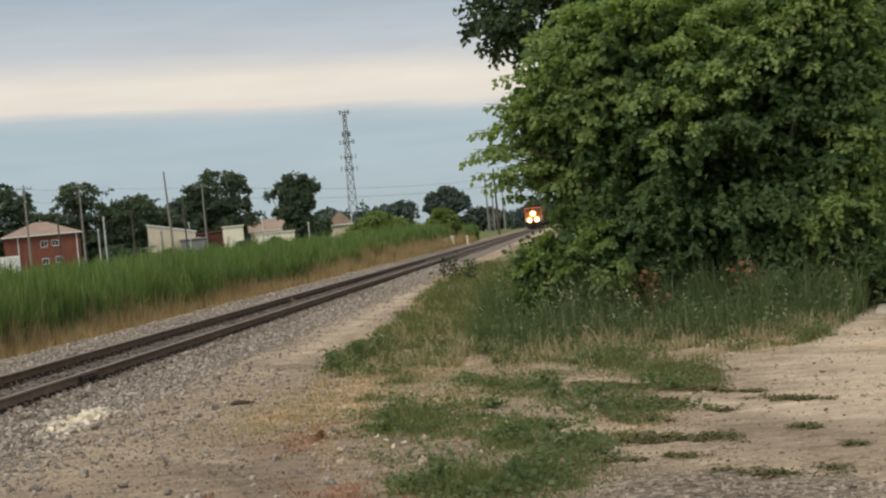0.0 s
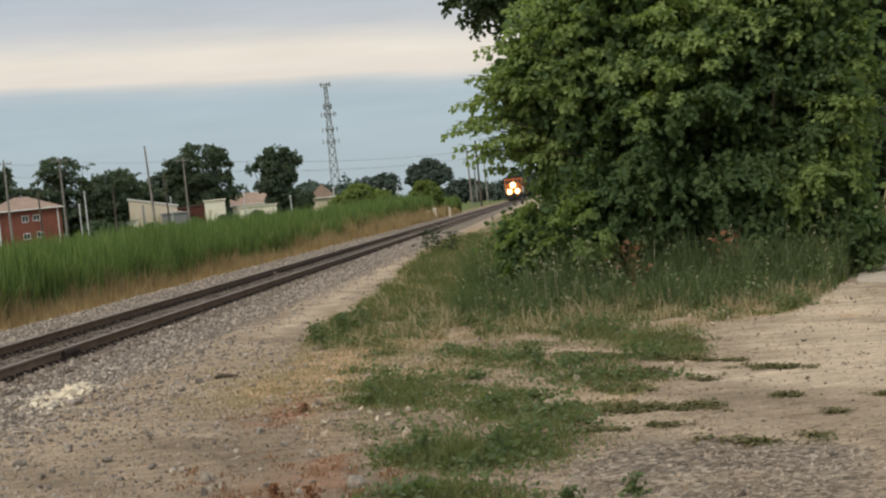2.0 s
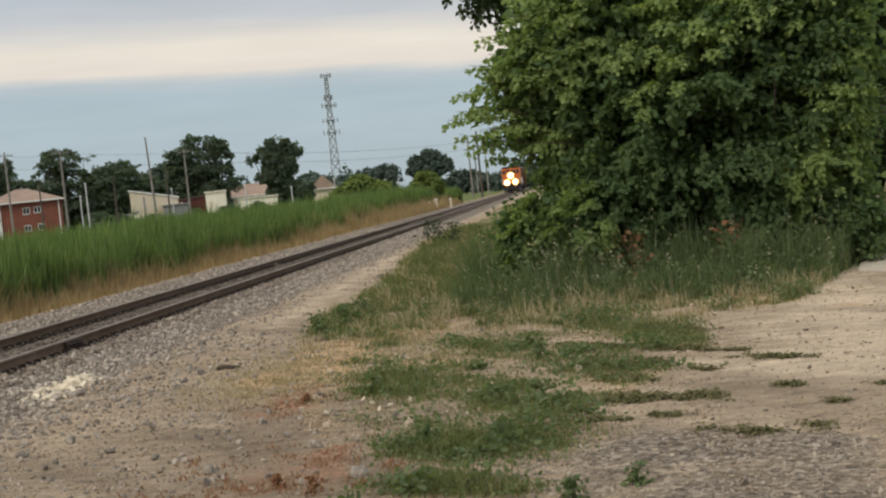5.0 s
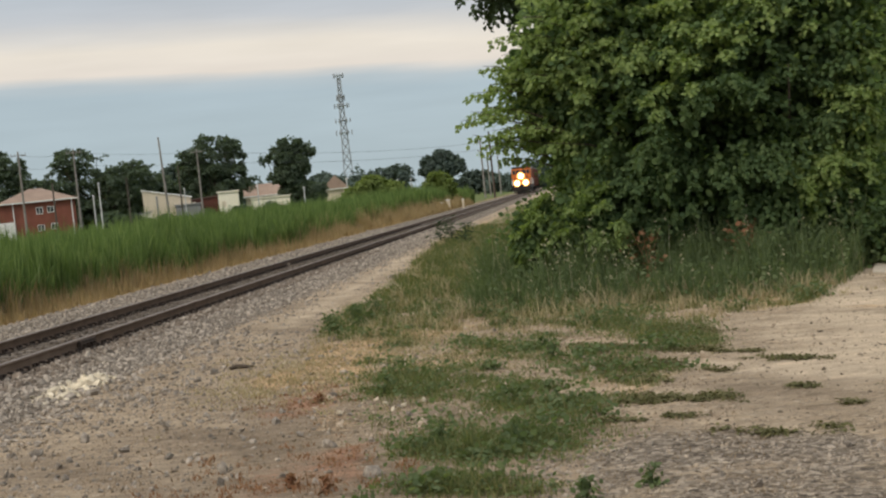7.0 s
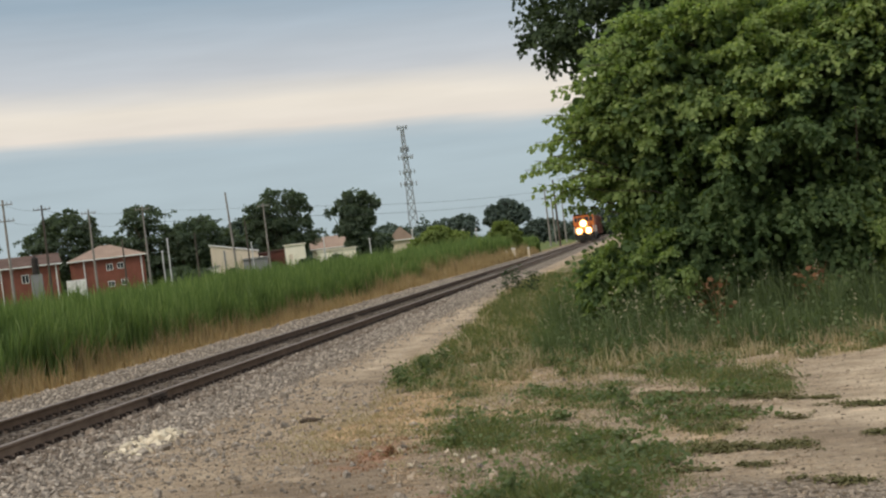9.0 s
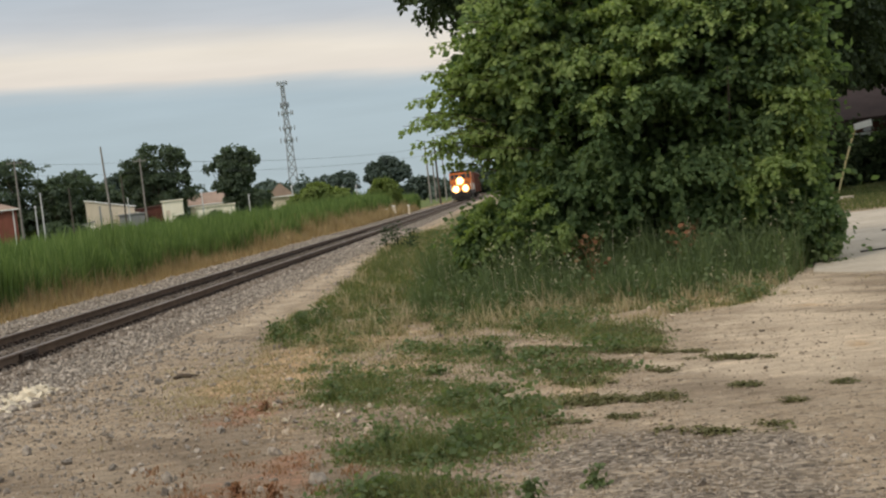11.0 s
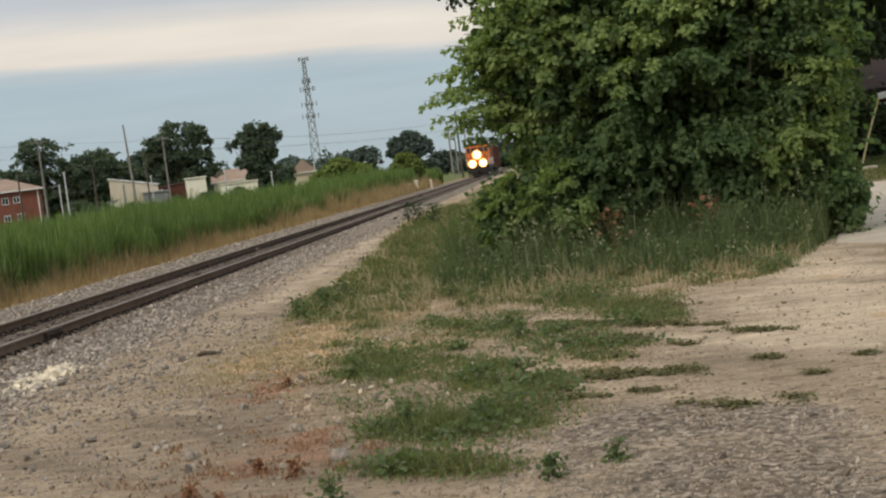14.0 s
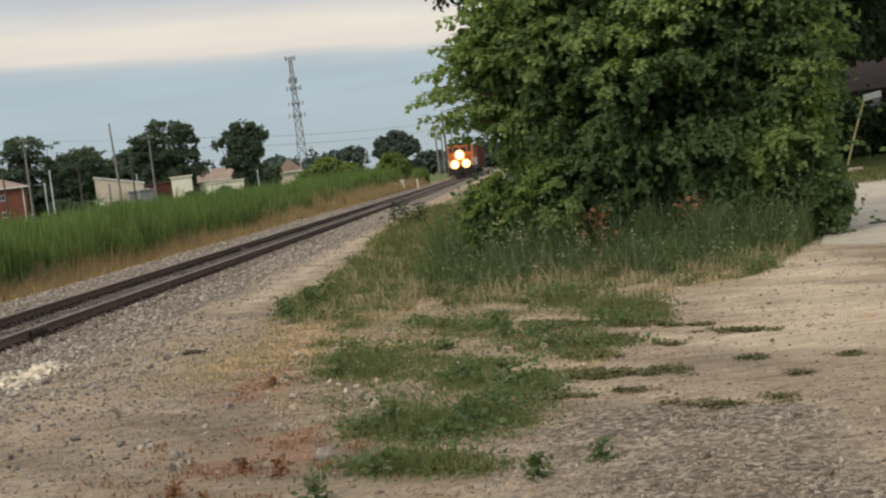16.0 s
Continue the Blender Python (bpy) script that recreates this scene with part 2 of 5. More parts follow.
def ground_material():
    m, nt, bs, N, L = nodes_of("trackside_earth")
    pos = N("ShaderNodeTexCoord").outputs["Object"]

    def zone(name):
        a = N("ShaderNodeAttribute")
        a.attribute_name = name
        return a.outputs["Fac"]
    n_big, n_mid, n_fine, n_grit = noise_tex(nt, .35, 5, pos), noise_tex(nt, 1.8, 6, pos), noise_tex(nt, 11, 6, pos, .7), noise_tex(nt, 55, 5, pos, .75)
    vor = N("ShaderNodeTexVoronoi")
    vor.inputs["Scale"].default_value = 26
    L(pos, vor.inputs["Vector"])
    col = ramp_of(nt, n_mid, [(.3, (.29, .220, .152)), (.5, (.405, .316, .220)), (.7, (.52, .42, .305))])
    speck = ramp_of(nt, vor.outputs["Color"], [(.1, (.085, .065, .046)), (.5, (.25, .20, .145)), (.95, (.55, .47, .37))])
    col = mixed(nt, maths(nt, "MULTIPLY", step_of(nt, n_fine, .44, .62), .8), col, speck)

    def lay(col, name, new_col, soft=.18, noise_in=n_fine, k=.75):
        z = maths(nt, "ADD", zone(name), maths(nt, "MULTIPLY", maths(nt, "SUBTRACT", noise_in, .5), k))
        return mixed(nt, step_of(nt, z, .5 - soft, .5 + soft), col, new_col)
    gravel = ramp_of(nt, vor.outputs["Color"], [(.05, (.075, .060, .047)), (.5, (.20, .165, .128)), (.95, (.46, .39, .31))])
    stony = ramp_of(nt, vor.outputs["Color"], [(.05, (.06, .048, .038)), (.5, (.15, .122, .096)), (.95, (.36, .31, .25))])
    green = ramp_of(nt, n_fine, [(.3, (.09, .090, .036)), (.5, (.155, .145, .06)), (.68, (.30, .24, .135))])
    dry = ramp_of(nt, n_fine, [(.3, (.39, .26, .145)), (.7, (.58, .415, .25))])
    red = ramp_of(nt, n_fine, [(.3, (.24, .125, .078)), (.7, (.38, .235, .155))])
    lawn = ramp_of(nt, n_mid, [(.3, (.085, .115, .036)), (.7, (.14, .17, .055))])
    pale = ramp_of(nt, n_fine, [(.3, (.44, .35, .25)), (.7, (.60, .49, .365))])
    dim = ramp_of(nt, n_fine, [(.3, (.16, .122, .086)), (.7, (.29, .225, .16))])
    col = lay(col, "dim", dim, .3, n_mid, .9)
    col = lay(col, "pale", pale, .35, n_mid, .6)
    col = lay(col, "gravel", gravel, .2)
    col = lay(col, "ballast", stony, .2)
    col = lay(col, "dry", dry, .2)
    col = lay(col, "red", red, .3, n_fine, 1.2)
    col = lay(col, "green", green, .15)
    col = lay(col, "lawn", lawn, .15)
    grain = maths(nt, "ADD", maths(nt, "MULTIPLY", n_grit, 1.1), .45)
    col = mixed(nt, 1.0, col, grain, "MULTIPLY")
    mp = N("ShaderNodeMapping")
    mp.inputs["Rotation"].default_value = (0, 0, radians(40))
    mp.inputs["Scale"].default_value = (.8, 2.4, 1)
    L(pos, mp.inputs["Vector"])
    streak = ramp_of(nt, noise_tex(nt, 2.6, 7, mp.outputs[0], .72), [(.30, (.58, .55, .52)), (.44, (.92, .90, .88)), (.56, (1.06, 1.04, 1.02)), (.70, (1.42, 1.38, 1.32))])
    col = mixed(nt, 1.0, col, streak, "MULTIPLY")
    col = mixed(nt, 1.0, col, maths(nt, "ADD", maths(nt, "MULTIPLY", n_big, .5), .75), "MULTIPLY")
    L(col, bs.inputs["Base Color"])
    bs.inputs["Roughness"].default_value = .95
    bs.inputs["Specular IOR Level"].default_value = .15
    h = maths(nt, "ADD", maths(nt, "MULTIPLY", n_fine, .6), maths(nt, "ADD", maths(nt, "MULTIPLY", n_grit, .35), maths(nt, "MULTIPLY", vor.outputs["Distance"], -.25)))
    bump_on(nt, bs, h, .9, .05)
    return m


EARTH = ground_material()


# ---- building helpers ----
def mesh_from(name, verts, faces, mats):
    me = bpy.data.meshes.new(name)
    me.from_pydata(verts, [], faces)
    for m in (mats if isinstance(mats, (list, tuple)) else [mats]):
        me.materials.append(m)
    return me


def to_mesh(name, shape, mats, smooth=False):
    if isinstance(shape, tuple):
        me = mesh_from(name, *shape, mats)
    else:
        me = bpy.data.meshes.new(name)
        shape.to_mesh(me)
        shape.free()
        for m in (mats if isinstance(mats, (list, tuple)) else [mats]):
            me.materials.append(m)
    if smooth:
        me.polygons.foreach_set("use_smooth", [True] * len(me.polygons))
    return me


def part(name, shape, material, parent, label="", smooth=False, at=None):
    ob = new(name, to_mesh(name, shape, material, smooth))
    ob.parent = parent
    if at is not None:
        ob.matrix_basis = at
    return tagged(ob, label)


def thing(name, label, category, shape=None, material=None, group="", kind="", at=None, smooth=False):
    ob = new(name, to_mesh(name, shape, material, smooth) if shape is not None else None)
    if at is not None:
        ob.matrix_basis = at
    return tagged(ob, label, category, group, kind)


def box(bm, x0, x1, y0, y1, z0, z1, bev=0.0, m=None):
    vs = [bm.verts.new((x, y, z)) for z in (z0, z1) for x, y in ((x0, y0), (x1, y0), (x1, y1), (x0, y1))]
    fs = [(3, 2, 1, 0), (4, 5, 6, 7), (0, 1, 5, 4), (1, 2, 6, 5), (2, 3, 7, 6), (3, 0, 4, 7)]
    faces = [bm.faces.new([vs[i] for i in f]) for f in fs]
    if m is not None:
        bmesh.ops.transform(bm, matrix=m, verts=vs)
    if bev:
        bmesh.ops.bevel(bm, geom=list({e for f in faces for e in f.edges}), offset=bev, segments=2, affect="EDGES", profile=.5)
    return bm


def tube(bm, pts, radii, n=8):
    """A round bar along the points."""
    rings = []
    for k, (p, r) in enumerate(zip(pts, radii)):
        p = Vector(p)
        d = (Vector(pts[min(k + 1, len(pts) - 1)]) - Vector(pts[max(k - 1, 0)])).normalized()
        u = d.orthogonal().normalized() if abs(d.z) < .99 else Vector((1, 0, 0))
        u = (u - d * u.dot(d)).normalized()
        v = d.cross(u)
        rings.append([bm.verts.new(p + r * (math.cos(a) * u + math.sin(a) * v)) for a in (2 * math.pi * i / n for i in range(n))])
    for a, b in zip(rings, rings[1:]):
        for i in range(n):
            bm.faces.new((a[i], a[(i + 1) % n], b[(i + 1) % n], b[i]))
    bm.faces.new(rings[0][::-1])
    bm.faces.new(rings[-1])
    return bm


def B():
    return bmesh.new()


def polar(az, dist, z=0.0):
    return (-dist * math.sin(radians(az)), dist * math.cos(radians(az)), z)


def turned(n, rng, flat=0.0):
    """n random unit frames (u, v, w); flat pulls w towards up."""
    w = rng.normal(size=(n, 3))
    w[:, 2] += flat * 2
    w /= np.linalg.norm(w, axis=1)[:, None]
    a = rng.normal(size=(n, 3))
    u = np.cross(w, a)
    u /= np.linalg.norm(u, axis=1)[:, None]
    return u, np.cross(w, u), w


LEAF_SHAPE = np.array([(0, 0, 0), (.26, .24, .06), (.40, .58, .03), (0, 1.08, -.10), (-.40, .58, .03), (-.26, .24, .06)])
LEAF_TRIS = np.array([(0, 1, 5), (1, 2, 3), (1, 3, 5), (3, 4, 5)])


def leaves(centres, size, rng, flat=.5, along=None, face=None):
    """Pointed leaves, one at each centre. Returns verts and faces."""
    n = len(centres)
    u, v, w = turned(n, rng, flat)
    if face is not None:
        w = face + .42 * rng.normal(size=(n, 3))
        w /= np.linalg.norm(w, axis=1)[:, None]
    if along is not None:
        v = along + .55 * rng.normal(size=(n, 3))
        v /= np.linalg.norm(v, axis=1)[:, None]
        w = w - v * (w * v).sum(1)[:, None]
        w /= np.linalg.norm(w, axis=1)[:, None]
        u = np.cross(v, w)
    s = (size * rng.uniform(.65, 1.25, n))[:, None, None]
    p = LEAF_SHAPE[None]
    pts = centres[:, None] + s * (p[..., 0:1] * u[:, None] + p[..., 1:2] * v[:, None] + p[..., 2:3] * w[:, None])
    f = LEAF_TRIS[None] + (np.arange(n) * 6)[:, None, None]
    return pts.reshape(-1, 3), f.reshape(-1, 3)


def blades(base, height, width, rng, lean=.35, turn=None):
    """Bent grass blades, five corners each."""
    n = len(base)
    a = rng.uniform(0, 2 * np.pi, n)
    side = np.stack([np.cos(a), np.sin(a), 0 * a], -1)
    b = rng.uniform(0, 2 * np.pi, n)
    bend = np.stack([np.cos(b), np.sin(b), 0 * b], -1) * (lean * np.abs(rng.normal(size=n)) * height)[:, None]
    up = np.array([0, 0, 1.0])
    h, w = height[:, None], width[:, None]
    mid = base + .55 * h * up + .32 * bend
    tip = base + h * up * .97 + bend
    pts = np.stack([base - side * w / 2, base + side * w / 2, mid - side * w * .42, mid + side * w * .42, tip], 1)
    f = np.array([(0, 1, 3), (0, 3, 2), (2, 3, 4)])[None] + (np.arange(n) * 5)[:, None, None]
    return pts.reshape(-1, 3), f.reshape(-1, 3)


def joined(pieces):
    vs, fs, k = [], [], 0
    for v, f in pieces:
        vs.append(v)
        fs.append(f + k)
        k += len(v)
    return np.concatenate(vs), np.concatenate(fs)


def patchy(x, y, scale, seed=0.0):
    return np.array([noise.noise((a * scale, b * scale, seed)) for a, b in zip(x, y)])


def inside(x, y, poly):
    r = np.zeros(len(x), bool)
    for (x0, y0), (x1, y1) in zip(poly, poly[1:] + poly[:1]):
        c = (y0 > y) != (y1 > y)
        r ^= c & (x < (x1 - x0) * (y - y0) / ((y1 - y0) or 1e-9) + x0)
    return r


ICO = B()
bmesh.ops.create_icosphere(ICO, subdivisions=1, radius=1.0)
ICO_V = np.array([v.co[:] for v in ICO.verts])
ICO_F = np.array([[v.index for v in f.verts] for f in ICO.faces])
ICO.free()


def stones(centres, size, rng, flat=.7):
    n = len(centres)
    u, v, w = turned(n, rng, .4)
    p = ICO_V[None] * rng.uniform(.62, 1.3, (n, len(ICO_V), 1)) * size[:, None, None]
    p = p * np.stack([rng.uniform(.8, 1.35, n), rng.uniform(.7, 1.1, n), np.full(n, flat)], -1)[:, None]
    pts = centres[:, None] + p[..., 0:1] * u[:, None] + p[..., 1:2] * v[:, None] + p[..., 2:3] * w[:, None]
    return pts.reshape(-1, 3), (ICO_F[None] + (np.arange(n) * len(ICO_V))[:, None, None]).reshape(-1, 3)


# ---- the lie of the land ----
NEAR_RAIL, FAR_RAIL, MID = -7.16, -8.67, -7.915
VERGE = [(-1.2, 7.3), (-1.75, 9.1), (-2.3, 11.2), (-3.0, 14.0), (-3.35, 17), (-3.8, 22), (-3.7, 28), (-4.3, 42), (-4.6, 60), (-4.6, 120), (3, 120),
         (6.5, 34), (5.0, 24), (4.45, 21.9), (3.75, 19.7), (2.6, 16.5), (1.5, 15.8), (1.2, 13), (.2, 10.4), (.15, 9), (-.15, 8), (-.4, 7.3)]


def land_height(x, y):
    z = .02 * patchy(x, y, .35, 3) + .010 * patchy(x, y, 1.7, 8)
    near = np.clip((-5.2 - x) / .8, 0, 1) * np.clip((x + 11.2) / .8, 0, 1)
    z = z * (1 - near) - .015 * near
    return z - .25 * np.clip((-11.2 - x) / 2, 0, 1)


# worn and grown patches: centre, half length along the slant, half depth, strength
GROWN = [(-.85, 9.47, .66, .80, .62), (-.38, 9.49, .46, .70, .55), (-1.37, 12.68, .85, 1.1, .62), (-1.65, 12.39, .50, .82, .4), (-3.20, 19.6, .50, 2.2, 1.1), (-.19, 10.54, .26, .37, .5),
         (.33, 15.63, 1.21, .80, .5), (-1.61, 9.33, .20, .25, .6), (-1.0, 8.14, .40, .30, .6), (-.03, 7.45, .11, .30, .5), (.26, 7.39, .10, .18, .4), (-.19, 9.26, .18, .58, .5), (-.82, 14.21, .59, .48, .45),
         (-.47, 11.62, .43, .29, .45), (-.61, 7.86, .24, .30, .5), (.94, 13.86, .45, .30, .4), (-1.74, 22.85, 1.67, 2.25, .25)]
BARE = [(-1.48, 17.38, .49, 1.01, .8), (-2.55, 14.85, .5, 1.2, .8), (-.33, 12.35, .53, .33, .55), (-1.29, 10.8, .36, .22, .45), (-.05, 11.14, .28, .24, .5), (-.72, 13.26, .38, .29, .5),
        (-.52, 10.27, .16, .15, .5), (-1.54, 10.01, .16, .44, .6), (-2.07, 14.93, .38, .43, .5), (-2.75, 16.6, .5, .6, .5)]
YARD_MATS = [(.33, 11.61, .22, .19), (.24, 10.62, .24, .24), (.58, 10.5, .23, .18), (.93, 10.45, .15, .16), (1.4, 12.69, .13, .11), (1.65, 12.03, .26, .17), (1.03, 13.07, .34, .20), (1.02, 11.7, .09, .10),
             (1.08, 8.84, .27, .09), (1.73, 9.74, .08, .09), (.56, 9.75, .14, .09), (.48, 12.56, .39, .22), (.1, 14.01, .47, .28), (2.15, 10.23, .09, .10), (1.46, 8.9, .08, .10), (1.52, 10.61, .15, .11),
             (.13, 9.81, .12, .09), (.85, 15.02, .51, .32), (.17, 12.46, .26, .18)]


def WARP(x, y, kept={}):
    """A shift that frays the rims of the patches."""
    key = (len(x), float(x[0]), float(y[-1]))
    if key not in kept:
        kept[key] = (.34 * patchy(x, y, 1.1, 15) + .16 * patchy(x, y, 3.4, 16), .62 * patchy(x, y, .9, 17) + .30 * patchy(x, y, 2.6, 18))
    return kept[key]


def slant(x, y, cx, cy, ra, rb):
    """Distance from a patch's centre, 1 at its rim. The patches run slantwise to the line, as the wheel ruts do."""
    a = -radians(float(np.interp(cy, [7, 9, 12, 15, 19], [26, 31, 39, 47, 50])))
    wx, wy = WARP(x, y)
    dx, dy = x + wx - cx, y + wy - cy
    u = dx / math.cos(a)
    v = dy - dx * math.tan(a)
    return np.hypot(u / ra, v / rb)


def green_at(x, y):
    """How thickly the verge is grown: about 0 bare, 1 full."""
    g = np.interp(y, [7, 10, 15.5, 17.5, 20], [.34, .45, .44, .56, .66]) + .30 * np.clip((y - 17) / 3, 0, 1) * np.clip((x + 1.6) / 1.2, 0, 1)
    # thin streaks along the slant
    g = g + .62 * patchy(x + .75 * y, y - x * .2, 1.25, 20) + .46 * patchy((x + .95 * y) * 1.9, (x - .55 * y) * .55, 1.3, 31)
    left = np.interp(y, [7.3, 9.1, 11.2, 14, 17, 22, 28, 42, 60], [-1.2, -1.75, -2.3, -3.0, -3.35, -3.8, -3.7, -4.3, -4.6])
    g = g - .45 * np.clip(1 - (x - left) / .6, 0, 1) + .25 * np.clip((y - 26) / 8, 0, 1)
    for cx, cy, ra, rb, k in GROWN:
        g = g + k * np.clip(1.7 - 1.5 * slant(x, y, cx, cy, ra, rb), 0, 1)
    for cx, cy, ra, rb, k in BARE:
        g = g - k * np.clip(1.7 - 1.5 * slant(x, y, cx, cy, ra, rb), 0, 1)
    return g


def spread(a, b, step, far_lo, far_hi, grow=1.22):
    mid = list(np.arange(a, b + step / 2, step))
    lo, hi, s = [], [], step
    v = a
    while v > far_lo:
        s *= grow
        v -= s
        lo.append(max(v, far_lo))
    v, s = b, step
    while v < far_hi:
        s *= grow
        v += s
        hi.append(min(v, far_hi))
    return np.array(lo[::-1] + mid + hi)


def build_ground():
    xs, ys = spread(-13, 6, .09, -2600, 2600), spread(5, 40, .10, -2600, 2600, 1.10)
    X, Y = np.meshgrid(xs, ys)
    x, y = X.ravel(), Y.ravel()
    z = land_height(x, y)
    nx, ny = len(xs), len(ys)
    i = (np.arange(ny - 1)[:, None] * nx + np.arange(nx - 1)[None]).ravel()
    faces = np.stack([i, i + 1, i + nx + 1, i + nx], -1)
    me = mesh_from("ground", np.stack([x, y, z], -1), faces, EARTH)
    me.polygons.foreach_set("use_smooth", [True] * len(me.polygons))
    ver = inside(x, y, VERGE)
    n1, n2 = patchy(x, y, .55, 20), patchy(x, y, 1.6, 31)

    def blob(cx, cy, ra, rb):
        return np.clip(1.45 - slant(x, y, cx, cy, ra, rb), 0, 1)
    ruts = patchy((x + .95 * y) * 2.0, (x - .6 * y) * .3, .9, 44)
    zones = {
        "ballast": np.clip((-5.25 - x) / .9 + .5, 0, 1) * np.clip((x + 11.2) / .4 + .5, 0, 1),
        "pale": .50 * np.clip(1 - np.abs(x + 4.35 + .02 * (y - 20)) / .75, 0, 1) * np.clip((y - 12) / 8, 0, 1) + .62 * np.clip(1.2 - np.abs(x - 2.6 - .12 * (y - 12)) / 1.1, 0, 1) * np.clip((y - 9.5) / 2, 0, 1)
                + .42 * ruts + .22 * patchy(x, y, .5, 71) + .26 * np.clip((x - .3) / .6, 0, 1) * np.clip((y - 9.0) / 1.5, 0, 1) * (1.15 - .9 * np.clip((y - 12.5) / 4, 0, 1)) + .5 * np.clip(1 - np.abs(x + 3.3 - .12 * (y - 9)) / .5, 0, 1) * np.clip((13 - y) / 4, 0, 1),
        "dim": .30 + .45 * patchy(x, y, .4, 61) - .35 * ruts + .38 * np.clip(1.5 - np.hypot((x + 1.7) / 1.1, (y - 10.2) / 2.8), 0, 1) + .10 * np.clip((-1.8 - x) / 1.5, 0, 1) * np.clip((14 - y) / 4, 0, 1),
        "gravel": np.clip((9.75 - .55 * (x + .1) - y) / .6 + .5, 0, 1) * np.clip((x + .25) / .35 + .5, 0, 1) * np.clip((1.75 - x) / .5 + .5, .25, 1) * (.50 + .45 * n1 + .35 * n2)
                  + np.clip((-3.6 - x) / .8, 0, 1) * np.clip((16 - y) / 4, 0, 1) * (.45 + .4 * n1),
        "dry": np.where(ver, np.clip(.36 + .5 * n1, 0, 1), 0) + .95 * blob(-2.5, 15.3, .6, 1.0) + .8 * blob(-3.14, 13.55, .43, .68) + .6 * blob(-2.95, 14.4, .37, .71) + .5 * blob(-2.37, 17.4, .6, .73)
               + np.clip((-11.0 - x) / .3, 0, 1) * np.clip((x + 12.6) / .3, 0, 1) * .8 + .55 * blob(2.99, 15.5, .5, .46) + .55 * blob(2.7, 12.2, .23, .36),
        "red": .72 * blob(-2.44, 12.5, .37, .84) + .6 * blob(-2.73, 11.65, .41, .3) + .45 * blob(-1.84, 8.91, .50, .65) + .42 * blob(-2.24, 8.39, .32, .50) + .4 * blob(-1.65, 9.07, .2, .35),
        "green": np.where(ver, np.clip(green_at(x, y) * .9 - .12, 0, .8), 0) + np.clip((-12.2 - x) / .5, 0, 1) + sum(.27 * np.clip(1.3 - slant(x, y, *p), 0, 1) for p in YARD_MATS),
        "lawn": np.clip((y - 43) / 2, 0, 1) * np.clip((x - 2) / 2, 0, 1) + np.clip((y - 160) / 60, 0, 1) * np.clip((np.abs(x - MID) - 5) / 3, 0, 1),
    }
    for name, val in zones.items():
        at = me.attributes.new(name, "FLOAT", "POINT")
        at.data.foreach_set("value", val.astype(np.float32))
    g = new("ground", me)
    tagged(g, "dusty tan earth and gravel beside a railway line", "ground", kind="structure")


build_ground()


# ---- railway ----
def rail_profile(x0, top=.17):
    return [(x0 - .07, .002), (x0 + .07, .002), (x0 + .07, .014), (x0 + .012, .035), (x0 + .012, top - .045), (x0 + .036, top - .034), (x0 + .036, top - .008),
            (x0 + .026, top), (x0 - .026, top), (x0 - .036, top - .008), (x0 - .036, top - .034), (x0 - .012, top - .045), (x0 - .012, .035), (x0 - .07, .014)]


def rail_bar(x0, y0, y1):
    bm = B()
    ring = rail_profile(x0)
    cuts = [y for y in (y0, (y0 + y1) / 2, y1)]
    rows = [[bm.verts.new((x, y, z)) for x, z in ring] for y in cuts]
    n = len(ring)
    for a, b in zip(rows, rows[1:]):
        for i in range(n):
            f = bm.faces.new((a[i], b[i], b[(i + 1) % n], a[(i + 1) % n]))
            f.material_index = 1 if i in (6, 7, 8) else 0
    bm.faces.new(rows[0])
    bm.faces.new(rows[-1][::-1])
    return bm


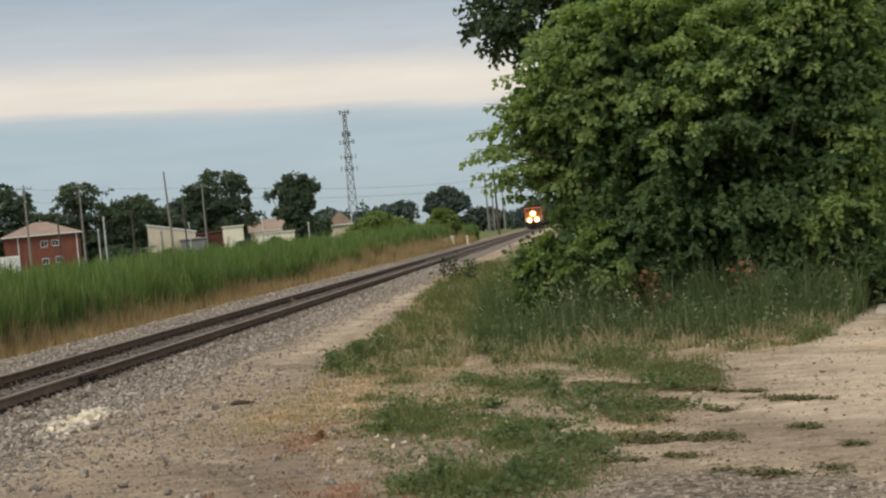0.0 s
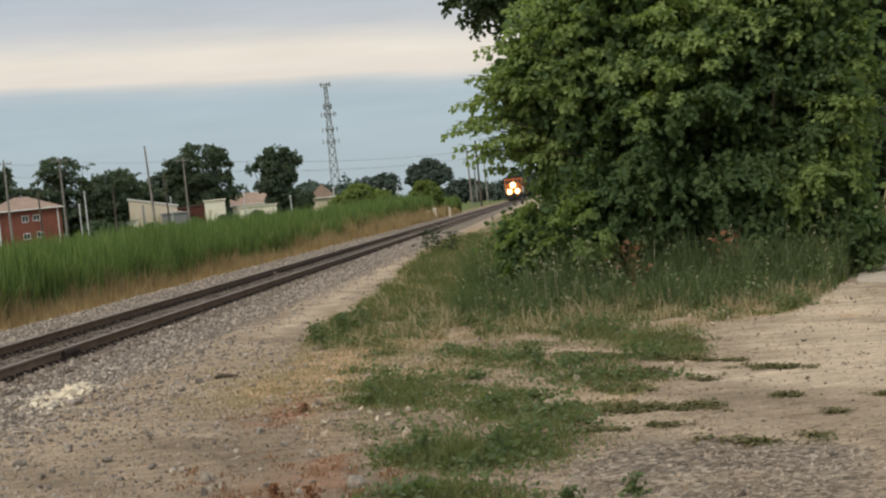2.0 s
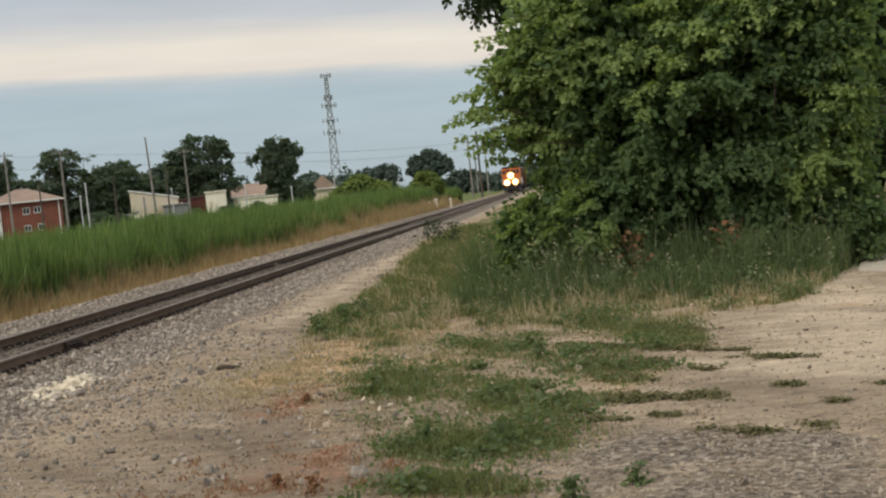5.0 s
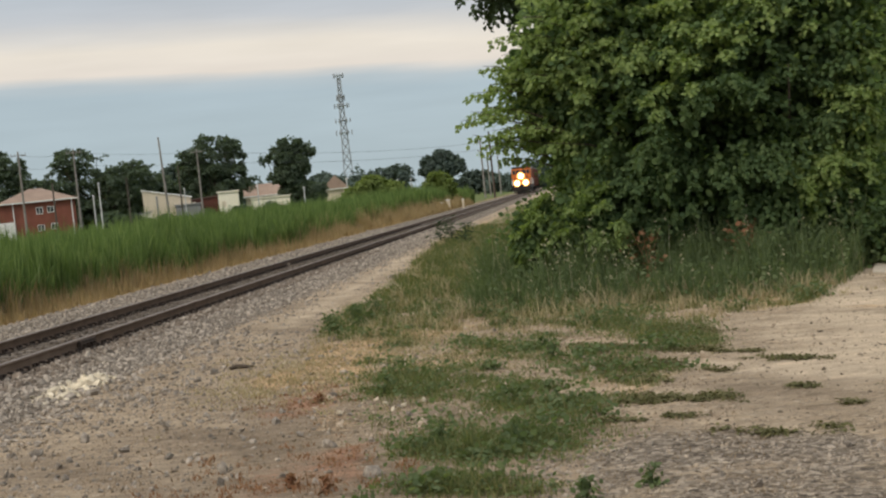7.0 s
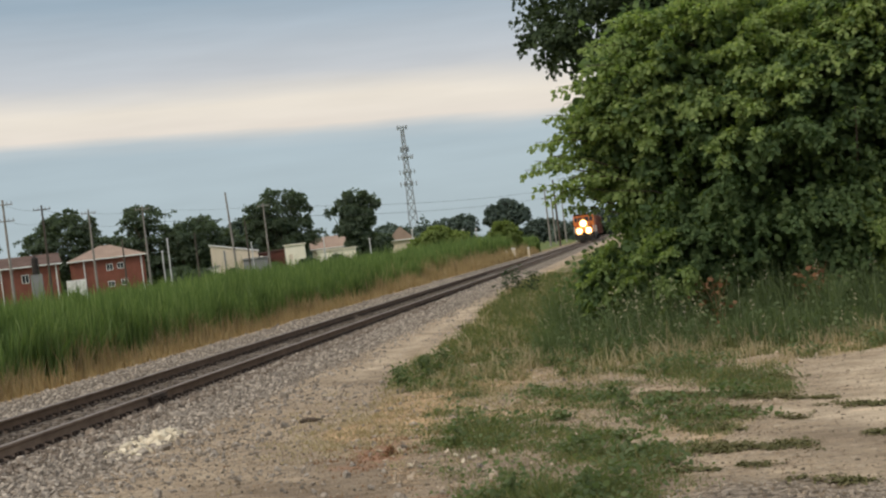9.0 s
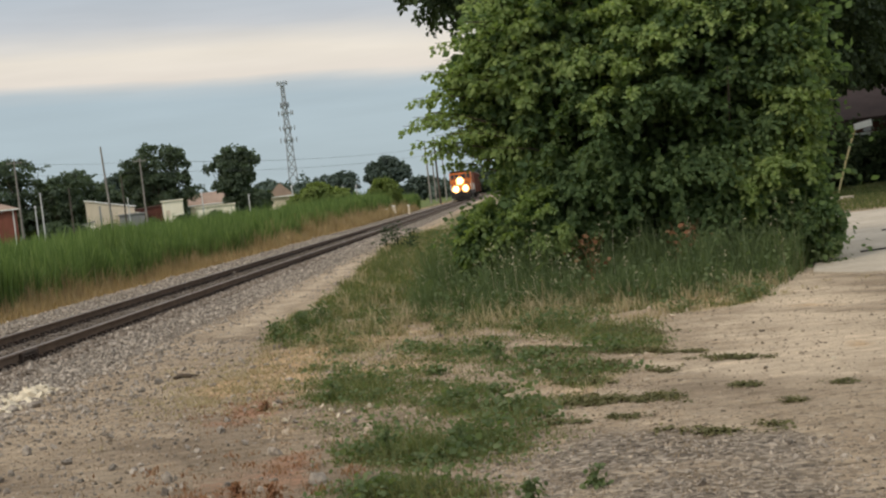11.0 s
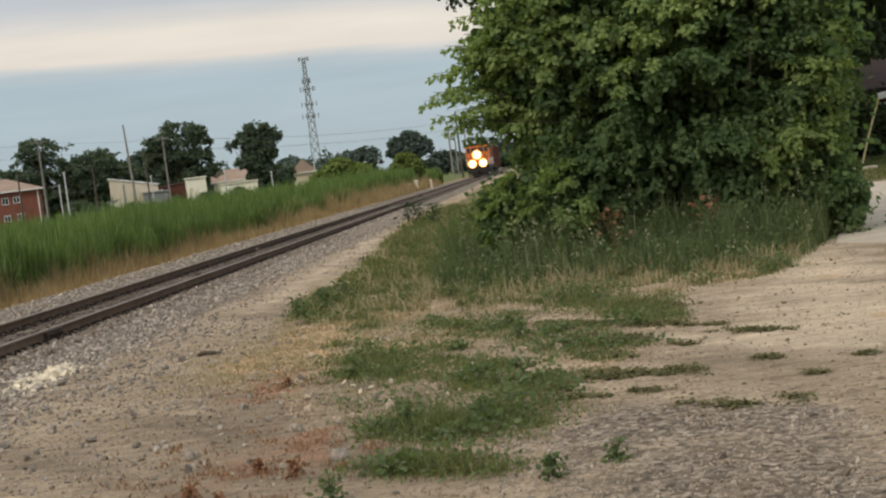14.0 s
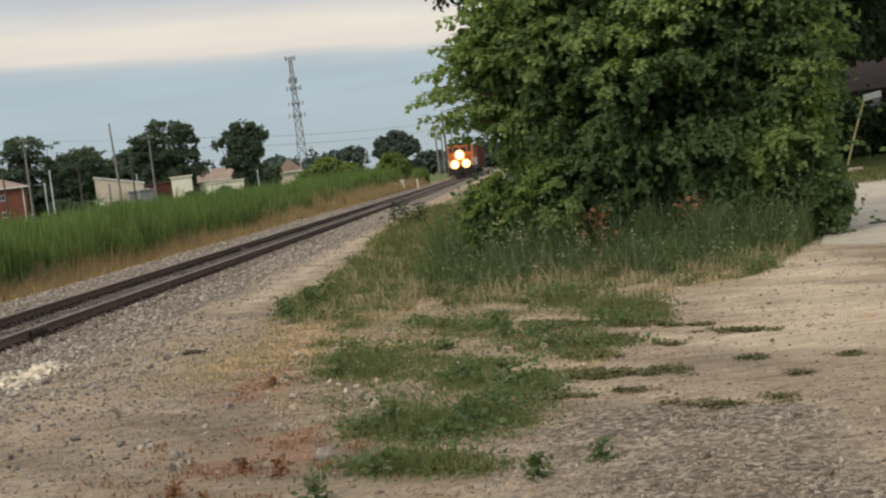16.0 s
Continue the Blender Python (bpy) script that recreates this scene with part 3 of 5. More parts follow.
def build_track():
    tr = thing("railway_track", "rusty jointed rails on wooden ties in grey ballast", "railway track", kind="structure")
    joint_y = 19.25
    part("rail", rail_bar(NEAR_RAIL, -60, joint_y - .006), [RAIL_OLD, RAIL_TOP], tr, "paler dusty steel rail")
    part("rail", rail_bar(NEAR_RAIL, joint_y + .006, 420), [RAIL, RAIL_TOP], tr, "dark rusty steel rail")
    part("rail", rail_bar(FAR_RAIL, -60, 420), [RAIL, RAIL_TOP], tr, "dark rusty steel rail")
    # bolted joint
    bm = B()
    box(bm, NEAR_RAIL + .016, NEAR_RAIL + .075, joint_y - .05, joint_y + .60, .02, .145, .008)
    jb = part("joint_bar", bm, IRON, tr, "black bolted joint bar")
    for k in range(4):
        bm = B()
        tube(bm, [(NEAR_RAIL + .075, joint_y + .04 + .14 * k, .085), (NEAR_RAIL + .115, joint_y + .04 + .14 * k, .085)], [.022, .02], 6)
        part("bolt", bm, IRON, jb)
    # ties, plates and spikes
    bm = B()
    box(bm, -1.30, 1.30, -.115, .115, -.15, 0, .012)
    tie_me = to_mesh("tie", bm, TIE)
    bm = B()
    box(bm, -.17, .17, -.095, .095, 0, .02, .004)
    for sx in (-1, 1):
        for sy in (-1, 1):
            box(bm, sx * .10 - .018, sx * .10 + .018, sy * .055 - .018, sy * .055 + .018, .02, .062)
    for sy in (-1, 1):
        box(bm, -.085, .085, sy * .155 - .028, sy * .155 + .028, -.01, .05, .006)
    plate_me = to_mesh("tie_plate", bm, IRON)
    rng = np.random.default_rng(3)
    for k in range(130):
        y = 10.0 + .53 * k
        t = new("tie", tie_me)
        t.parent, t.matrix_basis = tr, pose(MID + rng.normal() * .03, y + rng.normal() * .015, -.004 + rng.normal() * .004, 0, 0, rng.normal() * .6)
        for x in (NEAR_RAIL, FAR_RAIL):
            p = new("tie_plate", plate_me)
            p.parent, p.matrix_basis = tr, pose(x, y, -.002)
    bm = B()
    for k in range(130, 640):
        y = 10.0 + .53 * k
        box(bm, MID - 1.3, MID + 1.3, y - .115, y + .115, -.15, 0)
    tagged(part("far_ties", bm, TIE, tr), kind="stuff")


def build_ballast():
    rng = np.random.default_rng(5)

    def scatter(n, xa, xb, ya, yb, pull=1.0):
        y = ya + (yb - ya) * rng.uniform(0, 1, n) ** pull
        return rng.uniform(xa, xb, n), y
    out = []
    x, y = scatter(17000, -7.02, -3.9, 11, 70, 1.5)
    keep = rng.uniform(0, 1, len(x)) < np.clip((-4.55 - x + .5 * patchy(x, y, .8, 92)) / 1.2, .06, 1)
    out.append((x[keep], y[keep], .025))
    x, y = scatter(6500, -11.3, -8.80, 20, 80, 1.5)
    out.append((x, y, .028))
    nx, ny = scatter(3600, -7.06, -6.45, 11, 46, 1.5)
    size = .024 * rng.lognormal(0, .35, len(nx))
    thing("rail_side_stone", "rust stained ballast close beside the rail", "ballast", stones(np.stack([nx, ny, land_height(nx, ny) + .012], -1), size, rng), DIRTY_STONE, kind="stuff")
    pieces = []
    for x, y, s in out:
        z = land_height(x, y) + .006
        size = s * rng.lognormal(0, .35, len(x))
        pieces.append(stones(np.stack([x, y, z], -1), size, rng))
    thing("ballast", "coarse grey and tan crushed stone ballast beside the rails", "ballast", joined(pieces), STONE, kind="stuff")
    x, y = scatter(3800, -8.58, -7.24, 13, 70, 1.5)
    size = .024 * rng.lognormal(0, .35, len(x))
    thing("track_bed_stone", "dirty brown ballast between the rails", "ballast", stones(np.stack([x, y, -.004 + 0 * x], -1), size, rng), DIRTY_STONE, kind="stuff")
    # loose pebbles over the dirt
    x, y = scatter(12000, -5.4, 5.5, 6.2, 24, 1.8)
    z = land_height(x, y)
    size = .0075 * rng.lognormal(0, .45, len(x))
    thing("pebbles", "small loose tan pebbles on dusty earth", "pebbles", stones(np.stack([x, y, z + size * .2], -1), size, rng, .6), PEBBLE, kind="stuff")
    x, y = scatter(6500, -5.0, 5.5, 6.2, 20, 1.6)
    size = .0085 * rng.lognormal(0, .45, len(x))
    sx, sy = scatter(11000, -5.8, -.9, 6.6, 19, 1.3)
    k = rng.uniform(0, 1, len(sx)) < np.clip((-1.6 - sx) / 3.0, .10, 1) * np.clip(.65 + 1.1 * patchy(sx, sy, .8, 91), .08, 1)
    sx, sy = sx[k], sy[k]
    ss = .013 * rng.lognormal(0, .5, len(sx))
    thing("scattered_stones", "scattered ballast stones on the dirt path", "stones", stones(np.stack([sx, sy, land_height(sx, sy) + ss * .2], -1), ss, rng, .7), STONE, kind="stuff")
    vx, vy = scatter(2600, -3.6, 2.6, 10, 19, 1.2)
    k = inside(vx, vy, VERGE)
    vx, vy = vx[k], vy[k]
    vs = .013 * rng.lognormal(0, .5, len(vx))
    thing("verge_chips", "pale stone chips in the worn verge", "stones", stones(np.stack([vx, vy, land_height(vx, vy) + vs * .15], -1), vs, rng, .45), PEBBLE, kind="stuff")
    thing("earth_clods", "small dark clods and litter on the dirt", "clods", stones(np.stack([x, y, land_height(x, y) - size * .1], -1), size, rng, .45), CLOD, kind="stuff")
    x, y = scatter(9500, -.4, 3.6, 6.0, 9.9, 1.0)
    keep = rng.uniform(0, 1, len(x)) < np.clip((9.7 - .5 * x - y) / .9, 0, 1) * np.clip(.55 + 1.0 * patchy(x, y, 1.1, 93) - .25 * np.clip(x - 1.4, 0, 2), .05, 1)
    x, y = x[keep], y[keep]
    size = .0092 * rng.lognormal(0, .42, len(x))
    thing("gravel_patch", "dark grey gravel patch on the dirt yard", "gravel", stones(np.stack([x, y, land_height(x, y) + size * .2], -1), size, rng, .6), DARK_PEBBLE, kind="stuff")


def build_sand():
    rng = np.random.default_rng(8)
    u, v = rng.normal(0, .21, 560), rng.normal(0, .40, 560)
    x = -5.52 + .68 * u
    y = 14.75 - .73 * u + v
    k = patchy(x, y, 4.0, 5) > -.25
    x, y = x[k], y[k]
    size = .024 * rng.lognormal(0, .55, len(x))
    thing("sand_heap", "pale cream sand spilled on the ballast", "sand", stones(np.stack([x, y, land_height(x, y) + .012], -1), size, rng, .5), SAND, kind="stuff")
    bm = B()
    tube(bm, [(-.13, 0, .03), (-.04, .01, .05), (.05, -.01, .04), (.14, .02, .025)], [.018, .026, .022, .012], 7)
    tube(bm, [(.0, 0, .04), (.05, .06, .05)], [.014, .008], 6)
    thing("stick", "short dark broken stick lying on the dirt", "stick", bm, BARK, at=pose(-3.8, 15.05, -.01, 0, 0, 12))
    for k, (x, y, s) in enumerate(((-2.05, 11.15, .035), (-1.55, 11.3, .03), (-1.72, 11.5, .025), (-1.4, 11.42, .028), (-1.62, 11.15, .02), (2.35, 11.3, .025))):
        c = np.array([[0, 0, s * .35]])
        thing("rock", "small pale limestone rock lying on the dirt", "rock", stones(c, np.array([s]), rng, .7), SAND, group="pale rocks", at=pose(x, y, 0))


build_track()
build_ballast()
build_sand()


# ---- the train ----
def wheel_set(parent, y, r=.5):
    for sx in (-.75, .75):
        bm = B()
        tube(bm, [(sx - .07, y, r + .17), (sx + .07, y, r + .17)], [r, r], 20)
        part("wheel", bm, LOCO_BLACK, parent)


def build_loco():
    lo = thing("locomotive", "orange diesel locomotive with three lit headlamps heading a train", "locomotive")
    bm = B()
    box(bm, -1.5, 1.5, .35, 20.0, 1.05, 1.55, .04)
    part("frame", bm, LOCO_BLACK, lo)
    bm = B()
    box(bm, -1.45, 1.45, .0, .35, .55, 1.60, .05)
    pl = part("pilot", bm, LOCO_BLACK, lo, "black pilot plate under the nose")
    bm = B()
    for k in range(7):
        x = -1.2 + .4 * k
        box(bm, x - .05, x + .05, -.22, .0, .28, .62, .01)
    box(bm, -1.35, 1.35, -.25, -.16, .24, .40, .02)
    part("snow_plough", bm, LOCO_BLACK, pl)
    bm = B()
    box(bm, -.16, .16, -.6, .0, .78, 1.05, .04)
    part("coupler", bm, LOCO_BLACK, pl)
    bm = B()
    vs = [(-.95, .55, 1.55), (.95, .55, 1.55), (.95, 2.3, 1.55), (-.95, 2.3, 1.55), (-.72, .62, 2.95), (.72, .62, 2.95), (.95, 2.3, 3.15), (-.95, 2.3, 3.15)]
    v = [bm.verts.new(p) for p in vs]
    for f in ((3, 2, 1, 0), (4, 5, 6, 7), (0, 1, 5, 4), (1, 2, 6, 5), (2, 3, 7, 6), (3, 0, 4, 7)):
        bm.faces.new([v[i] for i in f])
    bmesh.ops.bevel(bm, geom=bm.edges[:], offset=.1, segments=3, affect="EDGES", profile=.5)
    part("nose", bm, ORANGE, lo)
    bm = B()
    box(bm, -1.55, 1.55, 2.3, 5.0, 1.55, 4.25, .12)
    cab = part("cab", bm, ORANGE, lo)
    bm = B()
    box(bm, -1.5, 1.5, 2.2, 5.1, 4.25, 4.50, .1)
    part("cab_roof", bm, LOCO_BLACK, cab)
    for x0, x1 in ((-1.38, -.92), (-.80, -.1), (.1, .80), (.92, 1.38)):
        bm = B()
        box(bm, x0, x1, 2.27, 2.31, 3.30, 3.95, .01)
        part("windscreen", bm, GLASS, cab)
    bm = B()
    box(bm, -.95, .95, 5.0, 18.8, 1.55, 4.25, .15)
    hood = part("hood", bm, ORANGE, lo)
    for k in range(5):
        bm = B()
        box(bm, -.75, .75, 6.2 + 2.4 * k, 7.8 + 2.4 * k, 4.25, 4.42, .05)
        part("roof_fan", bm, LOCO_BLACK, hood)
    for s in (-1, 1):
        bm = B()
        for k in range(12):
            y = .5 + 1.65 * k
            tube(bm, [(s * 1.45, y, 1.55), (s * 1.45, y, 2.5)], [.025, .025], 6)
        tube(bm, [(s * 1.45, .5, 2.5), (s * 1.45, 18.65, 2.5)], [.025, .025], 6)
        part("handrail", bm, WHITE, lo)
        for k in range(4):
            bm = B()
            box(bm, s * 1.45 - .3 * (s > 0), s * 1.45 + .3 * (s < 0), .05, .4, .45 + .3 * k, .49 + .3 * k)
            part("step", bm, WHITE, lo)
    for y0 in (3.0, 14.0):
        bm = B()
        box(bm, -1.15, 1.15, y0 - .4, y0 + 3.6, .45, 1.0, .08)
        tk = part("truck", bm, LOCO_BLACK, lo)
        for k in range(3):
            wheel_set(tk, y0 + .2 + 1.4 * k)
    bm = B()
    box(bm, -1.35, 1.35, 7.4, 12.8, .4, 1.1, .12)
    part("fuel_tank", bm, LOCO_BLACK, lo)
    # lamps
    for name, x, y, z, r in (("headlight", -.02, .56, 2.98, .33), ("ditch_light", -.70, -.02, 1.86, .30), ("ditch_light", .70, -.02, 1.86, .30)):
        bm = B()
        tube(bm, [(x, y + .22, z), (x, y - .02, z)], [r * .8, r * 1.08], 20)
        hs = part(name, bm, LOCO_BLACK, lo)
        # glowing disc wider than the lens, added to imitate the lamp's bloom
        bm = B()
        tube(bm, [(x, y - .02, z), (x, y - .05, z)], [r * 1.85, r * 1.8], 20)
        part("glare_disc", bm, LAMP_GLARE, hs, "amber glowing disc added as the lamp's glare")
        bm = B()
        tube(bm, [(x, y - .05, z), (x, y - .10, z), (x, y - .14, z)], [r, r * .9, r * .5], 20)
        part("lens", bm, LAMP, hs, "lit warm white lens")
    return lo


def build_boxcar(y_back):
    cr = thing("boxcar", "brown steel boxcar coupled behind the locomotive", "boxcar", group="freight cars")
    bm = B()
    box(bm, -1.5, 1.5, .4, 15.6, 1.1, 4.3, .08)
    body = part("body", bm, CAR_BROWN, cr)
    for k in range(14):
        bm = B()
        y = .9 + 1.1 * k
        box(bm, 1.5, 1.56, y, y + .12, 1.15, 4.2)
        part("rib", bm, CAR_BROWN, body)
    bm = B()
    box(bm, -1.45, 1.45, .3, 15.7, 4.3, 4.45, .05)
    part("roof", bm, GREY_CLAD, cr)
    bm = B()
    box(bm, -.3, .3, -.2, 16.2, .8, 1.1)
    part("sill", bm, LOCO_BLACK, cr)
    for y0 in (1.6, 12.2):
        bm = B()
        box(bm, -1.1, 1.1, y0, y0 + 2.3, .4, .85, .06)
        tk = part("truck", bm, LOCO_BLACK, cr)
        wheel_set(tk, y0 + .3, .42)
        wheel_set(tk, y0 + 2.0, .42)
    return cr


LOCO = build_loco()
CARS = [build_boxcar(0)]
CARS.append(copy_thing(CARS[0], pose(0, 0, 0)))
TRAIN = [(0.0, 268.0), (4.0, 243.5), (8.0, 221.5), (12.0, 196.0), (16.0, 173.5)]


# ---- trees and shrubs ----
def crown_points(n, lobes, rng, shell=.45, low=0.0):
    """Points in a union of ellipsoids, crowded to the outside."""
    w = np.array([l[3] * l[4] * l[5] for l in lobes]) ** .7
    pick = rng.choice(len(lobes), n, p=w / w.sum())
    L_ = np.array(lobes)[pick]
    d = rng.normal(size=(n, 3))
    d /= np.linalg.norm(d, axis=1)[:, None]
    r = shell + (1 - shell) * rng.uniform(0, 1, n) ** .6
    p = L_[:, :3] + d * L_[:, 3:6] * r[:, None]
    k = p[:, 2] > low
    return p[k], d[k]


def under(p, rng, cut):
    """Leaves that stay: none hang in the hollow below an overhang (x limit, low, high)."""
    if cut is None:
        return np.ones(len(p), bool)
    x, lo, hi = cut
    return ~((p[:, 0] < x + .07 * rng.normal(size=len(p))) & (p[:, 2] > lo) & (p[:, 2] < hi))


def leafy_crown(lobes, shoots, per, size, rng, length=.7, shell=.45, low=.2, droop=.25, flat=.5, ragged=.10, cut=None):
    """Leaves set along many short shoots that point outwards."""
    p, d = crown_points(shoots, lobes, rng, shell, low)
    n = len(p)
    d = d + .45 * rng.normal(size=(n, 3)) + np.array([0, 0, .35])
    d /= np.linalg.norm(d, axis=1)[:, None]
    ln = length * rng.lognormal(0, .35, n)
    t = rng.uniform(-.5, 1, (n, per))
    c = p[:, None] + d[:, None] * (t * ln[:, None])[..., None] + ragged * rng.normal(size=(n, per, 3)) * (1 - .4 * np.abs(t))[..., None]
    c[..., 2] -= droop * np.clip(t, 0, 1) ** 2 * ln[:, None]
    al = np.repeat(d[:, None], per, 1).reshape(-1, 3) * .8 + np.array([0, 0, -.35])
    c = c.reshape(-1, 3)
    k = (c[:, 2] > low * .5) & under(c, rng, cut)
    return leaves(c[k], size, rng, flat, al[k])


def limbs(parent, base, tops, r0, rng, material=BARK, fork=.35):
    """A trunk that forks into limbs, each its own mesh."""
    base = Vector(base)
    top0 = sum((Vector(t) for t in tops), Vector()) / len(tops)
    split = base.lerp(Vector((base.x * .6 + top0.x * .4, base.y * .6 + top0.y * .4, top0.z)), fork)
    bm = B()
    mid = base.lerp(split, .5) + Vector((rng.normal() * r0 * .5, rng.normal() * r0 * .5, 0))
    tube(bm, [base - Vector((0, 0, .15)), base + Vector((0, 0, .1)), mid, split], [r0 * 1.5, r0 * 1.1, r0 * .9, r0 * .75], 10)
    part("trunk", bm, material, parent, smooth=True)
    for t in tops:
        t = Vector(t)
        m = split.lerp(t, .5) + Vector(rng.normal(size=3) * r0 * 1.2)
        bm = B()
        tube(bm, [split.lerp(base, .1), split.lerp(m, .5), m, t], [r0 * .6, r0 * .45, r0 * .3, r0 * .08], 7)
        part("limb", bm, material, parent, smooth=True)


def boughs(tips, roots, rng, reach, leaf, rows=9, per=5, arch=.10, droop=.16, cut=None):
    """Leafy boughs from roots to tips: side twigs in pairs along the outer part of each, shorter to the tip, with leaflets hanging on them."""
    n = len(tips)
    axis = tips - roots
    ln = np.linalg.norm(axis, axis=1)
    up = np.array([0, 0, 1.0])
    s = np.linspace(.32, 1.0, rows)[None] + rng.uniform(-.03, .03, (n, rows))
    c = roots[:, None] + axis[:, None] * s[..., None]
    c[..., 2] += ln[:, None] * (arch * 4 * s * (1 - s) - droop * np.clip(s - .35, 0, 1) ** 2 * 2)
    c[..., :2] += .05 * ln[:, None, None] * rng.normal(size=(n, 1, 2)) * (s * (1 - s))[..., None] * 4
    tan = np.gradient(c, axis=1)
    tan /= np.linalg.norm(tan, axis=2)[..., None] + 1e-9
    out = axis / ln[:, None]
    nrm = up * 1.0 + .45 * out + .35 * rng.normal(size=(n, 3))
    nrm = nrm[:, None] - tan * (tan * nrm[:, None]).sum(2)[..., None]
    nrm /= np.linalg.norm(nrm, axis=2)[..., None] + 1e-9
    side = np.cross(tan, nrm)
    sign = np.array([-1.0, 1.0])[None, None, :, None]
    tw = .62 * tan[:, :, None] + .78 * sign * side[:, :, None] - np.array([0, 0, .16]) + .18 * rng.normal(size=(n, rows, 2, 3))
    tw /= np.linalg.norm(tw, axis=3)[..., None]
    tl = reach * (1.12 - .62 * np.clip((s - .3) / .7, 0, 1)) * rng.lognormal(0, .22, (n, 1))
    tl = tl[:, :, None] * rng.uniform(.6, 1.15, (n, rows, 2))
    f = (np.arange(per) + .6) / per + rng.uniform(-.4, .4, (n, rows, 2, per)) / per
    p = c[:, :, None, None] + tw[:, :, :, None] * (tl[..., None] * f)[..., None]
    p[..., 2] -= .28 * reach * f ** 2
    p += .16 * leaf * rng.normal(size=p.shape)
    al = np.broadcast_to((tw * .9 - np.array([0, 0, .45]))[:, :, :, None], p.shape).reshape(-1, 3)
    fc = np.broadcast_to((nrm * 1.0)[:, :, None, None], p.shape).reshape(-1, 3)
    p = p.reshape(-1, 3)
    k = under(p, rng, cut)
    return leaves(p[k], leaf, rng, .9, al[k], fc[k])


def bough_tips(lobes, count, rng, low, rough=.14, scale=.75, back=2.0, inner=.45, gap=.7):
    """Tips over the outside of the lobes with hollows and bulges between, and the root of each bough inside."""
    w = np.array([(l[3] * l[4] + l[3] * l[5] + l[4] * l[5]) for l in lobes])
    L_ = np.array(lobes)[rng.choice(len(lobes), count, p=w / w.sum())]
    d = rng.normal(size=(count, 3))
    d /= np.linalg.norm(d, axis=1)[:, None]
    c = L_[:, :3] + d * L_[:, 3:6]
    nz = np.array([noise.noise((q[0] * scale, q[1] * scale, q[2] * scale * 1.5)) for q in c])
    c = L_[:, :3] + d * L_[:, 3:6] * (rng.uniform(.90, 1.08, count) + rough * nz)[:, None]
    deep = np.zeros(count)
    for l in lobes:
        deep += (((c - np.array(l[:3])) / np.array(l[3:6])) ** 2).sum(1) < .50
    k = (deep < 1) & (c[:, 2] > low) & (d[:, 1] < back) & (rng.uniform(0, 1, count) < gap + 1.5 * nz)
    roots = L_[:, :3] + (c - L_[:, :3]) * inner
    roots[:, 2] -= .22 * L_[:, 5] * (1 - np.abs(d[:, 2]))
    return c[k], roots[k], nz[k]


